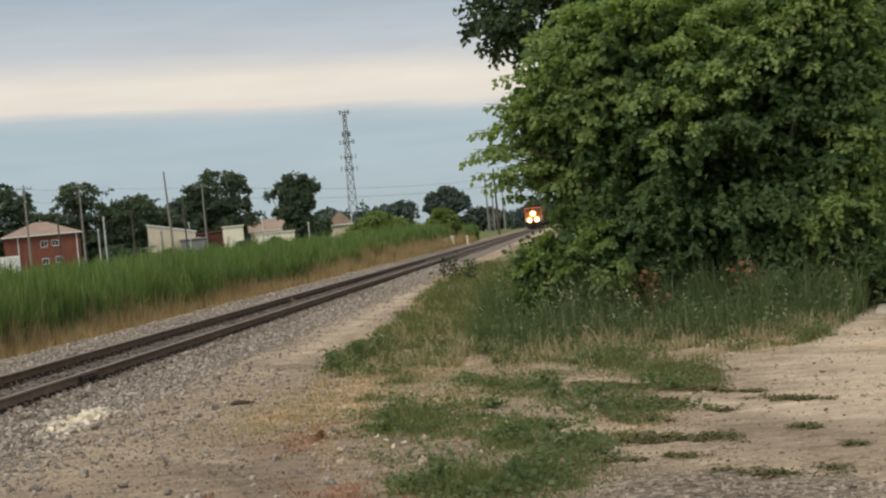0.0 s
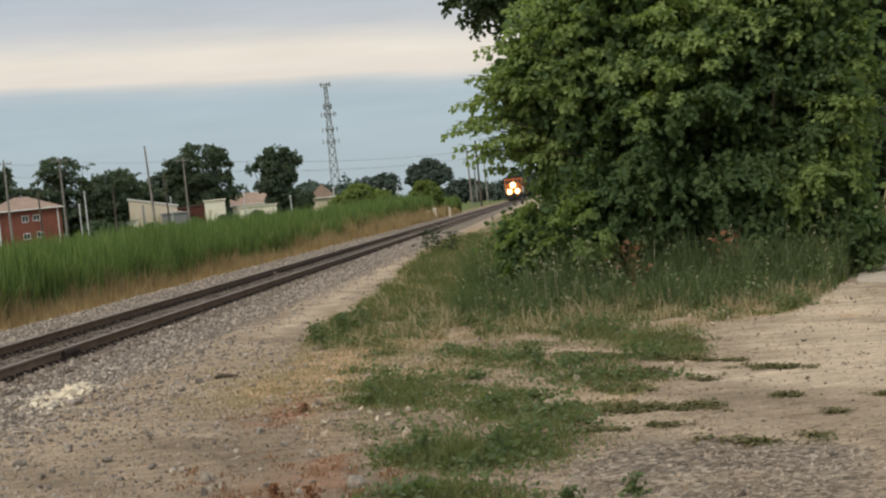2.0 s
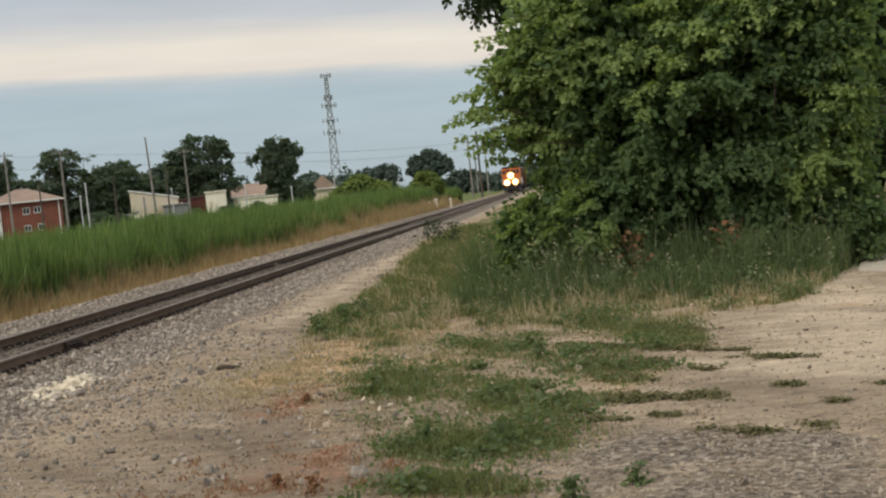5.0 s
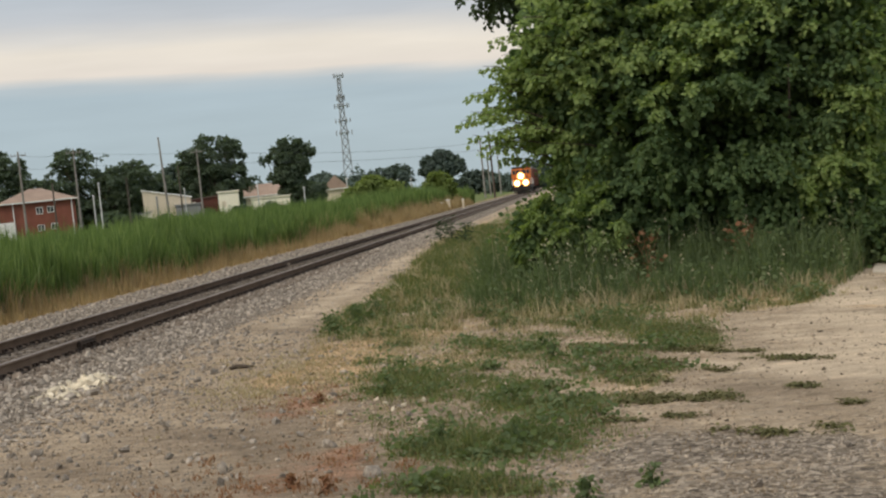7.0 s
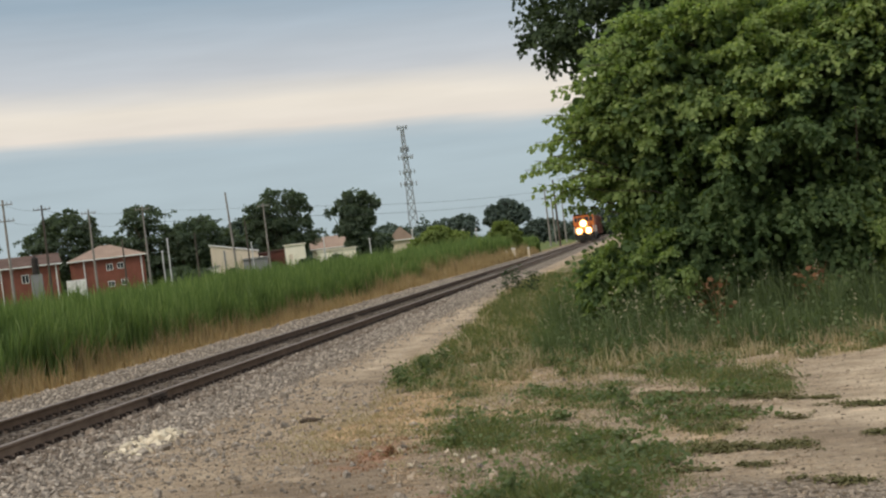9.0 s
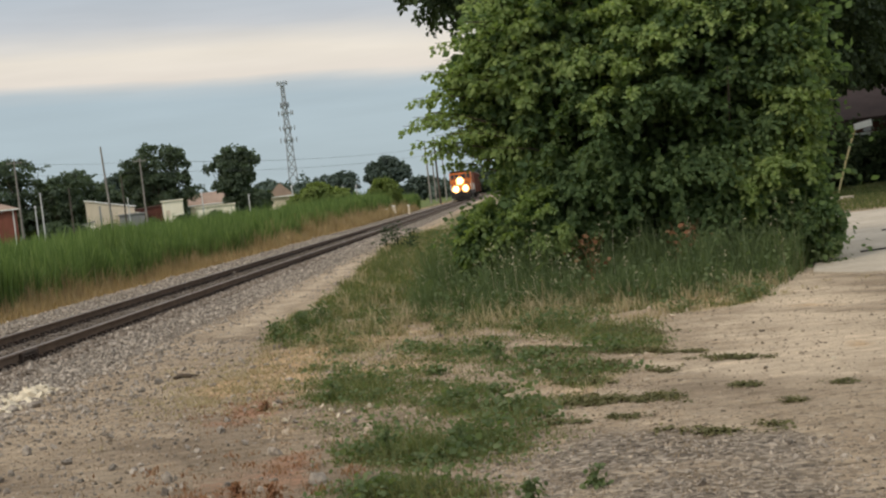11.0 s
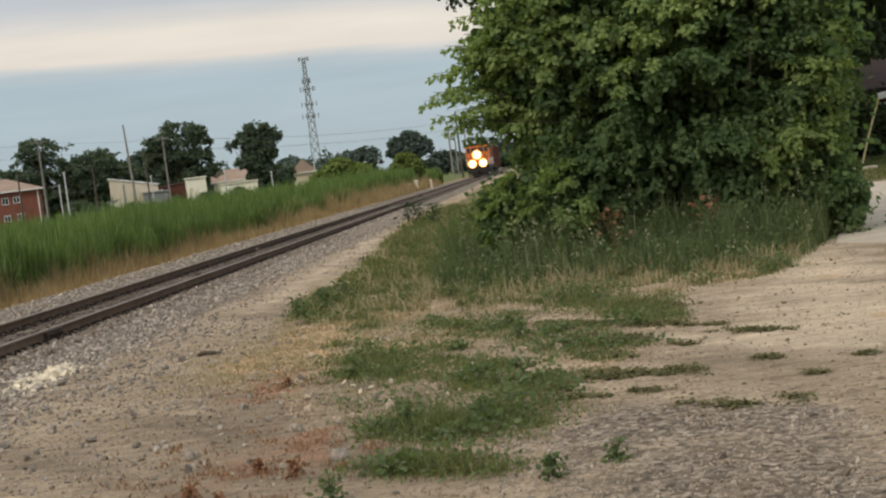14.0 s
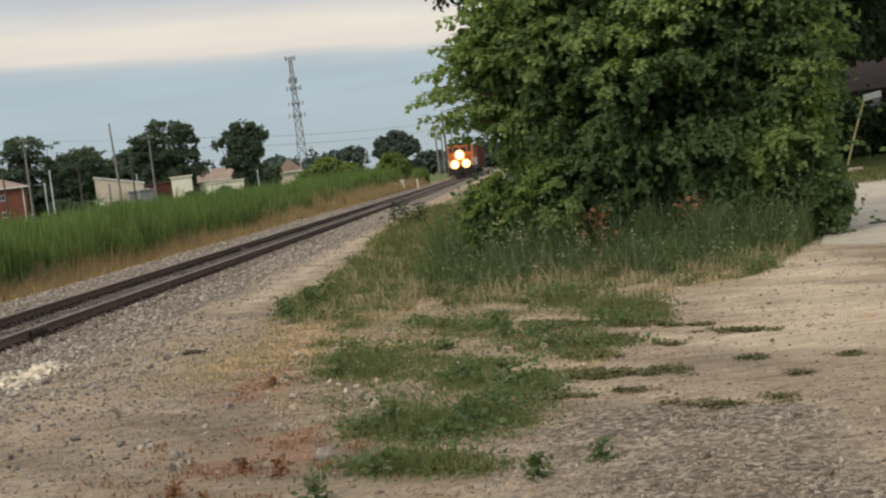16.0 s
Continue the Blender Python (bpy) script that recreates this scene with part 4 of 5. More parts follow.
def build_bush():
    rng = np.random.default_rng(21)
    sh = thing("maple_shrub", "large bushy green box elder shrub with many leafy sprays", "shrub")
    HOLLOW = (-.50, 1.22, 2.16)
    body = [(2.05, 22.2, 2.6, 2.5, 2.2, 2.75), (3.6, 21.6, 1.7, 1.0, 1.1, 1.2), (.8, 21.4, 1.4, 1.0, 1.0, .8), (.25, 21.5, 2.95, .95, .8, .8), (.1, 21.3, 3.55, .7, .7, .6), (.9, 21.5, 4.0, 1.1, 1.0, 1.0), (3.6, 21.4, 3.6, 1.2, 1.0, 1.1), (3.9, 21.4, 2.5, .9, 1.0, 1.0), (3.75, 21.4, 4.3, .9, .9, .95), (4.0, 21.4, 3.2, .8, .9, .8)]
    stems = [(1.2, 21.6, 0), (2.2, 22.0, 0), (3.0, 21.7, 0)]
    bm_tops = [[(.2, 21.2, 2.8), (.6, 21.0, 3.8), (.1, 21.2, 2.2)], [(1.6, 21.6, 4.9), (2.3, 21.4, 4.9), (1.9, 20.6, 3.0)], [(3.6, 21, 3.4), (4.0, 21.2, 2.2), (3.2, 20.4, 3.0)]]
    for b, tops in zip(stems, bm_tops):
        limbs(sh, b, tops, .09, rng)
    inner = leafy_crown([(l[0], l[1] + .15, l[2], l[3] * .88, l[4] * .84, l[5] * .86) for l in body], 4200, 20, .12, rng, .4, .45, .35, .2, .5, .08, HOLLOW)
    back = leafy_crown([(2.1, 23.2, 2.6, 2.1, .9, 2.3), (.9, 22.6, 3.4, 1.0, .6, 1.0)], 900, 20, .17, rng, .5, .2, .5, .2, .5, .12, HOLLOW)
    tips, roots, nz = bough_tips(body, 3000, rng, .55, back=.45)
    # boughs standing up at top and open sides, leaves painted lighter for sky light
    skylit = np.maximum((tips[:, 2] - 2.3) * .42 - (tips[:, 0] - .9) * .24, (tips[:, 0] - 3.3) * .7) + .6 * nz + .28 * rng.normal(size=len(tips)) > .32
    outer = boughs(tips[~skylit], roots[~skylit], rng, .26, .076, 9, 6, cut=HOLLOW)
    skylit_leaves = boughs(tips[skylit], roots[skylit], rng, .24, .072, 9, 6, .16, .12, HOLLOW)
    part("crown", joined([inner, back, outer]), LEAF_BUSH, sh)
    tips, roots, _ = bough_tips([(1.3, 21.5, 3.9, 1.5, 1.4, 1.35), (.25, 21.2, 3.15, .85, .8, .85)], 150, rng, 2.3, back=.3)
    skylit_leaves = joined([skylit_leaves, boughs(tips + np.array([0, 0, .12]), roots, rng, .20, .080, arch=.22, droop=.05, cut=HOLLOW)])
    part("skylit_growth", skylit_leaves, LEAF_SKYLIT, sh, "boughs coloured lighter yellow-green for sky light")
    # overhanging twigs on the side of the track
    rim_z = [2.12, 2.3, 2.5, 2.75, 3.1, 3.5, 3.9, 4.35, 4.8]
    rim_x = [-1.0, -1.25, -1.4, -1.6, -1.35, -1.15, -.95, -.45, .25]
    z = np.concatenate([np.array(rim_z), rng.uniform(2.15, 4.85, 44)])
    far = np.concatenate([np.zeros(9), rng.uniform(.10, 1.0, 44)])
    tips = np.stack([np.interp(z, rim_z, rim_x) + far, 20.9 + .35 * rng.normal(size=len(z)), z], -1)
    roots = np.stack([tips[:, 0] + rng.uniform(.7, 1.1, len(z)), 21.2 + 0 * z, z - rng.uniform(.0, .35, len(z))], -1)
    for p, q in zip(roots, tips):
        bm = B()
        m = (p + q) / 2 + np.array([0, 0, .06])
        tube(bm, [tuple(p), tuple(m), tuple(q)], [.013, .008, .003], 5)
        part("twig", bm, BARK, sh)
    out = [boughs(tips, roots, rng, .19, .070, 10, 5, .08, .06)]
    # the same sky-lightened leaf colour towards the track
    part("outer_leaves", joined(out), LEAF_SKYLIT, sh)
    # low suckers at the foot
    lob2 = [(-.46, 21.4, .85, .50, .6, .52), (4.1, 21.2, .6, .55, .8, .6), (.25, 21.0, .95, .6, .5, .5)]
    low = thing("low_shrub", "low green leafy suckers at the foot of the big shrub", "shrub")
    part("crown", joined([leafy_crown(lob2, 320, 16, .085, rng, .3, .2, .05, .2, .5, .08), boughs(*bough_tips(lob2, 260, rng, .12)[:2], rng, .20, .080)]), LEAF_BUSH, low)
    tips, roots, _ = bough_tips([(-.42, 21.2, .95, .55, .5, .55), (.35, 20.6, 1.1, .6, .5, .5)], 90, rng, .3)
    part("skylit_growth", boughs(tips, roots, rng, .20, .072), LEAF_SKYLIT, low, "lighter yellow-green leafy shoots")
    limbs(low, (-.7, 22.2, 0), [(-.9, 21.8, .8), (-1.3, 24, .7), (-.3, 21.4, .9)], .03, rng)


def build_tree(base, lobes, shoots, per, size, material, label, seed, r0=.3, length=1.2, ragged=.25, low=.8, name="tree", group="", thick=1.0):
    rng = np.random.default_rng(seed)
    t = thing(name, label, name.replace("_", " "), group=group, at=pose(*base))
    b = np.array(base)
    lob = [(l[0] - b[0], l[1] - b[1], l[2], *l[3:]) for l in lobes]
    limbs(t, (0, 0, -.3), [(l[0], l[1], l[2] + l[5] * .3) for l in lob], r0, rng)
    k = size / .10
    big = max(l[3] for l in lob)
    tips, roots, _ = bough_tips(lob, int(shoots * thick), rng, low, .16, 1.6 / big, gap=.8)
    part("crown", joined([leafy_crown([(*l[:3], *(v * .74 for v in l[3:])) for l in lob], int(shoots * .75), per, size, rng, length * .5, .2, low, .2, .4, ragged * .7),
                          boughs(tips, roots, rng, .21 * k, size, 6, 4)]), material, t)
    return t


def build_trees():
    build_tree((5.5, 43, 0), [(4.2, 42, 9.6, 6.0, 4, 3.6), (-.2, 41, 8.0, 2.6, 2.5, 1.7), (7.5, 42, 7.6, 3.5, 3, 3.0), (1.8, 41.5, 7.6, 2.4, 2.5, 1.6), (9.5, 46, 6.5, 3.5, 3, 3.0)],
               1900, 22, .16, LEAF_DARK, "tall maple tree behind the shrub, its green darkened as backlit", 31, .35, .8, .16, low=3.0)
    # the last two lobes are added above the view to shade the house roof
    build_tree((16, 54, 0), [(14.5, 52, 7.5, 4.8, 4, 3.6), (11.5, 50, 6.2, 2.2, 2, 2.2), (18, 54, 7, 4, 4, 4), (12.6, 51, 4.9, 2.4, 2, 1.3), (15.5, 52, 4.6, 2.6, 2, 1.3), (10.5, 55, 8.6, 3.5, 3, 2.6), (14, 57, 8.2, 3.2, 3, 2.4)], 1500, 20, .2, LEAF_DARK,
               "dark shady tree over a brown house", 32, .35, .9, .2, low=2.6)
    # the row of garden trees beyond the reeds
    far = [(22.9, 285, [(0, 0, 12, 7.5, 5, 7), (-4.5, 0, 10.5, 5, 4, 5.5), (5, 0, 9, 4.5, 4, 6), (0, 0, 4, 9, 4, 4)], "broad dark green tree behind brick houses"),
           (26.3, 290, [(0, 0, 10, 5, 5, 8)], "dark green tree behind brick houses"),
           (19.4, 296, [(-1.5, 0, 15.8, 6.4, 4.5, 3.0), (-4, 0, 11, 6.5, 5, 3.4), (2, 0, 9.5, 6, 5, 5), (5, 0, 8, 4, 4, 5), (1, 0, 4.5, 8, 4, 4), (8.0, 0, 10.2, 5, 4, 5.2), (7, 0, 4.5, 6, 4, 5)], "spreading layered green tree behind the field"),
           (17.2, 300, [(0, 0, 9.5, 6, 5, 6.5), (4, 0, 7.5, 5, 4, 5), (1, 0, 3.5, 7, 4, 4.5), (-4, 0, 4, 5, 4, 5)], "rounded dark green tree behind the field"),
           (15.6, 330, [(0, 0, 9.5, 6, 5, 6), (5, 0, 9, 5, 4, 5)], "pale grey-green tree in the distance"),
           (14.35, 300, [(0, 0, 14.2, 6.6, 5, 5.8), (-4, 0, 11, 4.2, 4, 4.4), (3.6, 0, 8.6, 4.4, 4, 4), (-3, 0, 5, 4, 3, 3), (0, 0, 5, 6.5, 4, 5)], "tall rounded dark green tree"),
           (11.2, 300, [(0, 0, 9.8, 4.2, 4, 5.0), (-3.6, 0, 13.8, 1.5, 1.2, 1.0), (-1.2, 0, 15.4, 1.7, 1.2, 1.1), (1.6, 0, 15.0, 1.6, 1.2, 1.1), (4.0, 0, 13.9, 1.5, 1.2, 1.2), (-5.4, 0, 12.6, 1.2, 1, .8), (.5, 0, 5, 4, 3, 3.5), (4, 0, 4.5, 3, 3, 2.4)], "dark tree with ragged bare top twigs")]
    for k, (az, d, lob, lab) in enumerate(far):
        b = polar(az, d)
        L_ = []
        r_ = np.random.default_rng(300 + k)
        for l in lob:
            L_.append((b[0] + l[0], b[1] + l[1], l[2], l[3] * .86, l[4] * .86, l[5] * .84))
            for _ in range(8 if l[3] > 2.5 else 1):
                d_ = r_.normal(size=3)
                d_ /= np.linalg.norm(d_)
                s_ = r_.uniform(.30, .50)
                L_.append((b[0] + l[0] + d_[0] * l[3] * .80, b[1] + l[1] + d_[1] * l[4] * .8, l[2] + d_[2] * l[5] * .80, l[3] * s_, l[4] * s_, l[5] * s_ * .42))
        build_tree(b, L_, 1000, 18, .44, LEAF_HAZED if "pale" in lab else LEAF_FAR, lab, 40 + k, .4, 1.1, .32, low=.6, group="trees beyond the field")
    dist = [(7.6, 450, [(0, 0, 7, 8, 5, 4.6), (-9, 0, 6, 6, 5, 4), (6, 0, 8, 4, 5, 4.4)], "wide distant hazy tree"),
            (5.05, 452, [(0, 0, 11.5, 4.2, 4, 3.6), (-4.6, 0, 10.5, 3.2, 3, 2.8), (3.5, 0, 10, 3, 3, 2.5), (0, 0, 5.5, 3.0, 3, 4)], "distant hazy tree with a forked crown"),
            (3.75, 470, [(0, 0, 3.5, 8, 5, 4.2), (7, 0, 3, 5, 4, 3)], "low distant hazy tree"),
            (10.0, 460, [(0, 0, 6.5, 8, 5, 5.5)], "low distant hazy tree"),
            (13.2, 450, [(0, 0, 6, 8, 5, 5.5)], "low distant hazy tree"),
            (1.4, 420, [(0, 0, 3.5, 9, 5, 4), (-8, 0, 2.6, 7, 4, 2.6)], "low distant hazy tree"),
            (-1.0, 380, [(0, 0, 7, 9, 5, 6)], "low distant hazy tree")]
    for k, (az, d, lob, lab) in enumerate(dist):
        b = polar(az, d)
        build_tree(b, [(b[0] + l[0], b[1] + l[1], *l[2:]) for l in lob], 300, 14, .8, LEAF_HAZED if "hazy" in lab else LEAF_FAR, lab, 60 + k, .4, 1.8, .6, low=.8, group="distant trees")
    # garden shrubs before the sheds
    for k, (az, d, r, h) in enumerate(((17.75, 244, 2.0, 2.6), (16.35, 240, 1.5, 2.0), (14.75, 246, 1.3, 2.2), (13.45, 247, 1.5, 2.3), (12.2, 250, 1.6, 2.2), (18.5, 244, 2.6, 3.2))):
        b = polar(az, d)
        build_tree(b, [(b[0], b[1], h * .8, r, r, h * .6), (b[0] + r * .9, b[1], h * .55, r * .8, r, h * .5)], 150, 16, .34, LEAF_FAR, "dark green garden shrub before the sheds", 90 + k, .1, .7, .25, low=.2, name="shrub", group="garden shrubs")
    # field shrubs by the line
    build_tree((-20.5, 150, 0), [(-21.2, 150, 3.1, 1.7, 2.4, 1.3), (-19.3, 150, 2.5, 1.7, 2.4, 1.1), (-23, 150, 2.3, 1.6, 2.2, 1.0)], 500, 20, .22, LEAF_WILLOW,
               "yellow-green willow scrub above the reeds", 81, .1, .7, .2, low=.3, name="shrub")
    build_tree((-14.3, 152, 0), [(-14.3, 152, 2.3, 1.75, 1.8, 1.75)], 300, 20, .2, LEAF_WILLOW, "rounded green bush at the edge of the reeds", 82, .1, .5, .12, low=.2, name="shrub")


def build_far_woods():
    rng = np.random.default_rng(95)
    lob = []
    for az in np.arange(8.5, 30, .55):
        d = 350 + 30 * rng.uniform()
        x, y, _ = polar(az, d)
        hgt = 3.6 + 2.0 * rng.uniform()
        lob.append((x, y, hgt, 3.2, 3, hgt))
    for az in np.arange(-12, 8.5, .8):
        x, y, _ = polar(az, 620 + 60 * rng.uniform())
        lob.append((x, y, 3.0, 7, 4, 2.6 + 1.8 * rng.uniform()))
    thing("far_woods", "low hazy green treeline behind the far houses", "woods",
          joined([leafy_crown(lob, 1500, 14, .7, rng, 1.0, .2, .2, .2, .4, .5), boughs(*bough_tips(lob, 1100, rng, .2, .2, .3)[:2], rng, 1.2, .6, 5, 3)]), LEAF_HAZED, kind="stuff")


def build_dark_hedge():
    rng = np.random.default_rng(97)
    for k, lob in enumerate(([(9.6, 55, 1.5, 2.2, 1.6, 1.7), (12.0, 56, 1.2, 1.8, 1.5, 1.5)], [(14.6, 56.5, .9, 1.6, 1.0, 1.0)])):
        h = thing("hedge", "dark green hedge in shade before the house", "hedge", group="garden hedges", at=pose(lob[0][0], lob[0][1], 0))
        lb = [(l[0] - lob[0][0], l[1] - lob[0][1], *l[2:]) for l in lob]
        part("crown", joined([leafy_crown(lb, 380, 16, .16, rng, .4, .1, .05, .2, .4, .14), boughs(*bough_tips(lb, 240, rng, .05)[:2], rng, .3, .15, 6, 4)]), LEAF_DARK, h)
        limbs(h, (0, 0, 0), [(.5, 0, 1.2), (-.5, 0, 1.2)], .06, rng)


build_bush()
build_trees()
build_far_woods()
build_dark_hedge()


# ---- reeds, grass and weeds ----
def build_reeds():
    rng = np.random.default_rng(101)

    def field(n, xa, xb, ya, yb, pull):
        x = rng.uniform(xa, xb, n)
        y = ya + (yb - ya) * rng.uniform(0, 1, n) ** pull
        return x, y
    sets = [field(5200, -15.2, -12.45, 21, 80, 1.4), field(3600, -16.5, -13.0, 80, 190, 1.2), field(6500, -34, -15.0, 22, 150, 1.1), field(2500, -60, -30, 40, 200, 1.0)]
    pieces = []
    for k, (x, y) in enumerate(sets):
        hgt = 1.95 + .45 * patchy(x, y, .22, 50) + .75 * patchy(x, y, .6, 53) + .50 * patchy(x, y, 1.9, 57) + .12 * rng.normal(size=len(x)) + .25 * np.clip((y - 70) / 60, 0, 1) + .55 * np.clip(1 - np.abs(y - 125) / 35, 0, 1)
        edge = np.clip((-12.4 - x) / 1.0, 0, 1)
        hgt = hgt * (.72 + .28 * edge)
        z = -.27 + 0 * x
        m = 9 if k < 2 else 5
        bx = np.repeat(np.stack([x, y, z], -1), m, 0) + np.concatenate([.05 * rng.normal(size=(len(x) * m, 2)), np.zeros((len(x) * m, 1))], 1)
        h = np.repeat(hgt, m) * rng.uniform(.55, 1.05, len(x) * m)
        far = np.repeat(np.clip(y / 45, 1, 3.2), m)
        pieces.append(blades(bx, h, .030 * far * rng.uniform(.7, 1.3, len(bx)), rng, .10))
        # long leaves that leave the stem half way up and arch over
        c = bx[::2].copy()
        c[:, 2] += h[::2] * rng.uniform(.25, .75, len(c))
        pieces.append(blades(c, .62 * rng.uniform(.6, 1.2, len(c)), .034 * far[::2] * rng.uniform(.7, 1.3, len(c)), rng, .45))
    thing("reed_bed", "tall bright green reeds filling the field beyond the track", "reeds", joined(pieces), REED, kind="stuff")
    # straw fringe
    x, y = field(13000, -13.0, -11.2, 20, 160, 1.2)
    x = np.where(x < -12, x - 1.6 * np.clip((y - 55) / 40, 0, 1) * (-12 - x), x)
    k = patchy(x, y, .45, 77) + .25 * rng.normal(size=len(x)) > -.12
    x, y = x[k], y[k]
    h = (.30 + .62 * np.clip((-11.3 - x) / 1.2, 0, 1) + .30 * patchy(x, y, .5, 9)) * rng.uniform(.5, 1.3, len(x))
    h = h * (1 + .5 * np.clip((y - 50) / 40, 0, 1))
    m = 4
    bx = np.repeat(np.stack([x, y, -.1 + 0 * x - .12 * np.clip((-11.4 - x), 0, 1)], -1), m, 0)
    bx[:, :2] += .05 * rng.normal(size=(len(bx), 2))
    thing("straw_fringe", "dry blond grass fringe along the ballast edge", "dry grass",
          blades(bx, np.repeat(h, m) * rng.uniform(.6, 1.1, len(bx)), .018 * np.repeat(np.clip(y / 45, 1, 3), m), rng, .3), STRAW, kind="stuff")


def build_verge():
    rng = np.random.default_rng(111)
    n = 120000
    y = 7.2 + 52 * rng.uniform(0, 1, n) ** 2.2
    x = rng.uniform(-5, 6.8, n)
    ok = inside(x, y, VERGE)
    x, y = x[ok], y[ok]
    n2 = patchy(x, y, 1.6, 31)
    k = rng.uniform(.25, .85, len(x)) < green_at(x, y)
    gx, gy = x[k], y[k]

    def tufts(x, y, m, h, w, material, name, label, cat, lean=.4, jitter=.06):
        b = np.repeat(np.stack([x, y, land_height(x, y) - .005], -1), m, 0)
        b[:, :2] += jitter * rng.normal(size=(len(b), 2))
        hh = np.repeat(h, m) * rng.uniform(.45, 1.2, len(b))
        ww = np.repeat(w * np.ones(len(x)), m) * np.clip(b[:, 1] / 14, .8, 2.5)
        thing(name, label, cat, blades(b, hh, ww, rng, lean), material, kind="stuff")
    # tussocks, each with its own height and spread
    pick = rng.uniform(0, 1, len(gx)) < .24
    tx, ty = gx[pick], gy[pick]
    hh = (.06 + .07 * np.clip(green_at(tx, ty) - .6, 0, 1) + .035 * np.clip((ty - 16.2) / 2.2, 0, 1) + .05 * np.clip((ty - 21) / 5, 0, 1)) * np.clip(.85 + .7 * patchy(tx, ty, 2.6, 12), .35, 1.6) * rng.lognormal(0, .38, len(tx))
    tufts(tx, ty, 20, hh, .008, GRASS, "verge_grass", "patchy worn green grass tussocks on the dirt verge", "grass", .8, .075)
    k = rng.uniform(0, 1, len(gx)) < .34
    c = np.repeat(np.stack([gx[k], gy[k], land_height(gx[k], gy[k])], -1), 4, 0)
    c[:, :2] += .10 * rng.normal(size=(len(c), 2))
    c[:, 2] += rng.uniform(.005, .06, len(c)) * (1 + 1.6 * np.clip((c[:, 1] - 15.5) / 3, 0, 1))
    thing("clover", "low broad leaved clover among the worn grass", "clover", leaves(c, .032, rng, 1.0), WEED, kind="stuff")
    # broad leaved rosettes and clumps
    cc, hs = [], []
    for _ in range(520):
        cx, cy = rng.uniform(-4.2, 3.5), 7.6 + 14 * rng.uniform() ** 1.3
        if not inside(np.array([cx]), np.array([cy]), VERGE)[0] or green_at(np.array([cx]), np.array([cy]))[0] < rng.uniform(.4, .8):
            continue
        r, hc, m = rng.uniform(.07, .22), rng.uniform(.06, .17) * (1.35 if cy > 16 else 1), rng.integers(25, 80)
        q = rng.normal(size=(m, 2)) * .5
        up_ = rng.uniform(0, 1, m) * hc * np.exp(-.5 * (q ** 2).sum(1))
        cc.append(np.stack([cx + q[:, 0] * r * 1.3, cy + q[:, 1] * r, up_ + .01], -1))
    cc = np.concatenate(cc)
    cc[:, 2] += land_height(cc[:, 0], cc[:, 1])
    thing("weed_clumps", "low broad leaved green weed clumps in the worn grass", "weeds", leaves(cc, .048, rng, .8), WEED, kind="stuff")
    # bleached dead grass at the worn edge
    q = rng.normal(size=(900, 2))
    bx_ = np.concatenate([-2.95 + .42 * q[:300, 0], -2.2 + .8 * q[300:620, 0], .6 + 1.6 * q[620:, 0]])
    by_ = np.concatenate([13.6 + .8 * q[:300, 1], 15.7 + .9 * q[300:620, 1], 17.6 + .6 * q[620:, 1]])
    keep = rng.uniform(0, 1, 900) < np.where(np.arange(900) < 620, 1, .5)
    bx_, by_ = bx_[keep], by_[keep]
    tufts(bx_, by_, 9, .05 + 0 * bx_, .010, DRY, "bleached_grass", "bleached dead grass at the worn edge of the verge", "dry grass", 1.1, .05)
    # low mats creeping over the yard
    mx, my = [], []
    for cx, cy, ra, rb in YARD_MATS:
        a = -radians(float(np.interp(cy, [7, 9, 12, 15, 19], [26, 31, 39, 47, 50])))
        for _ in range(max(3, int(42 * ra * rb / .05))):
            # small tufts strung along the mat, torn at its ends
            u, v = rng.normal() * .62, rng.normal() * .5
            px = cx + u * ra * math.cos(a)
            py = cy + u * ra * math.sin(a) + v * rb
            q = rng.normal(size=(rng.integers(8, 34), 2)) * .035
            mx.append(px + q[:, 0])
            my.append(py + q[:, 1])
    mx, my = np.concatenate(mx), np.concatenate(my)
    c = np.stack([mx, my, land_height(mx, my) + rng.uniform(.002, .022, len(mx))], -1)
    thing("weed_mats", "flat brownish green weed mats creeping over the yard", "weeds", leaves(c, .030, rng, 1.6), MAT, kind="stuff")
    # dry tufts between
    k = (rng.uniform(0, 1, len(x)) < .05 + .26 * np.clip(n2, 0, 1) + .16 * ((y > 15.7) & (y < 19.4))) & (y > 11)
    dx, dy = x[k], y[k]
    pick = rng.uniform(0, 1, len(dx)) < .27
    dx, dy = dx[pick], dy[pick]
    tufts(dx, dy, 14, (.045 + .12 * np.clip((dy - 15.6) / 2.5, 0, 1)) * rng.lognormal(0, .4, len(dx)), .009, DRY, "dry_grass", "dry tan grass tufts among the green", "dry grass", .7, .06)
    # tall weeds before the shrub
    m = 3600
    wy = 16.6 + 6.5 * rng.uniform(0, 1, m) ** 1.3
    wx = rng.uniform(-1.6, 4.8, m)
    front = 17.7 + .35 * np.sin(wx * 2.3) + .22 * np.abs(wx - 1.9) + .8 * np.clip(-.3 - wx, 0, 2)
    k = (wy > front) & inside(wx, wy, VERGE)
    wx, wy = wx[k], wy[k]
    f = 17.7 + .35 * np.sin(wx * 2.3) + .22 * np.abs(wx - 1.9) + .8 * np.clip(-.3 - wx, 0, 2)
    h = (.20 + .58 * np.clip((wy - f) / 1.6, 0, 1)) * (1 + .5 * patchy(wx, wy, .9, 66))
    pick = rng.uniform(0, 1, len(wx)) < .26
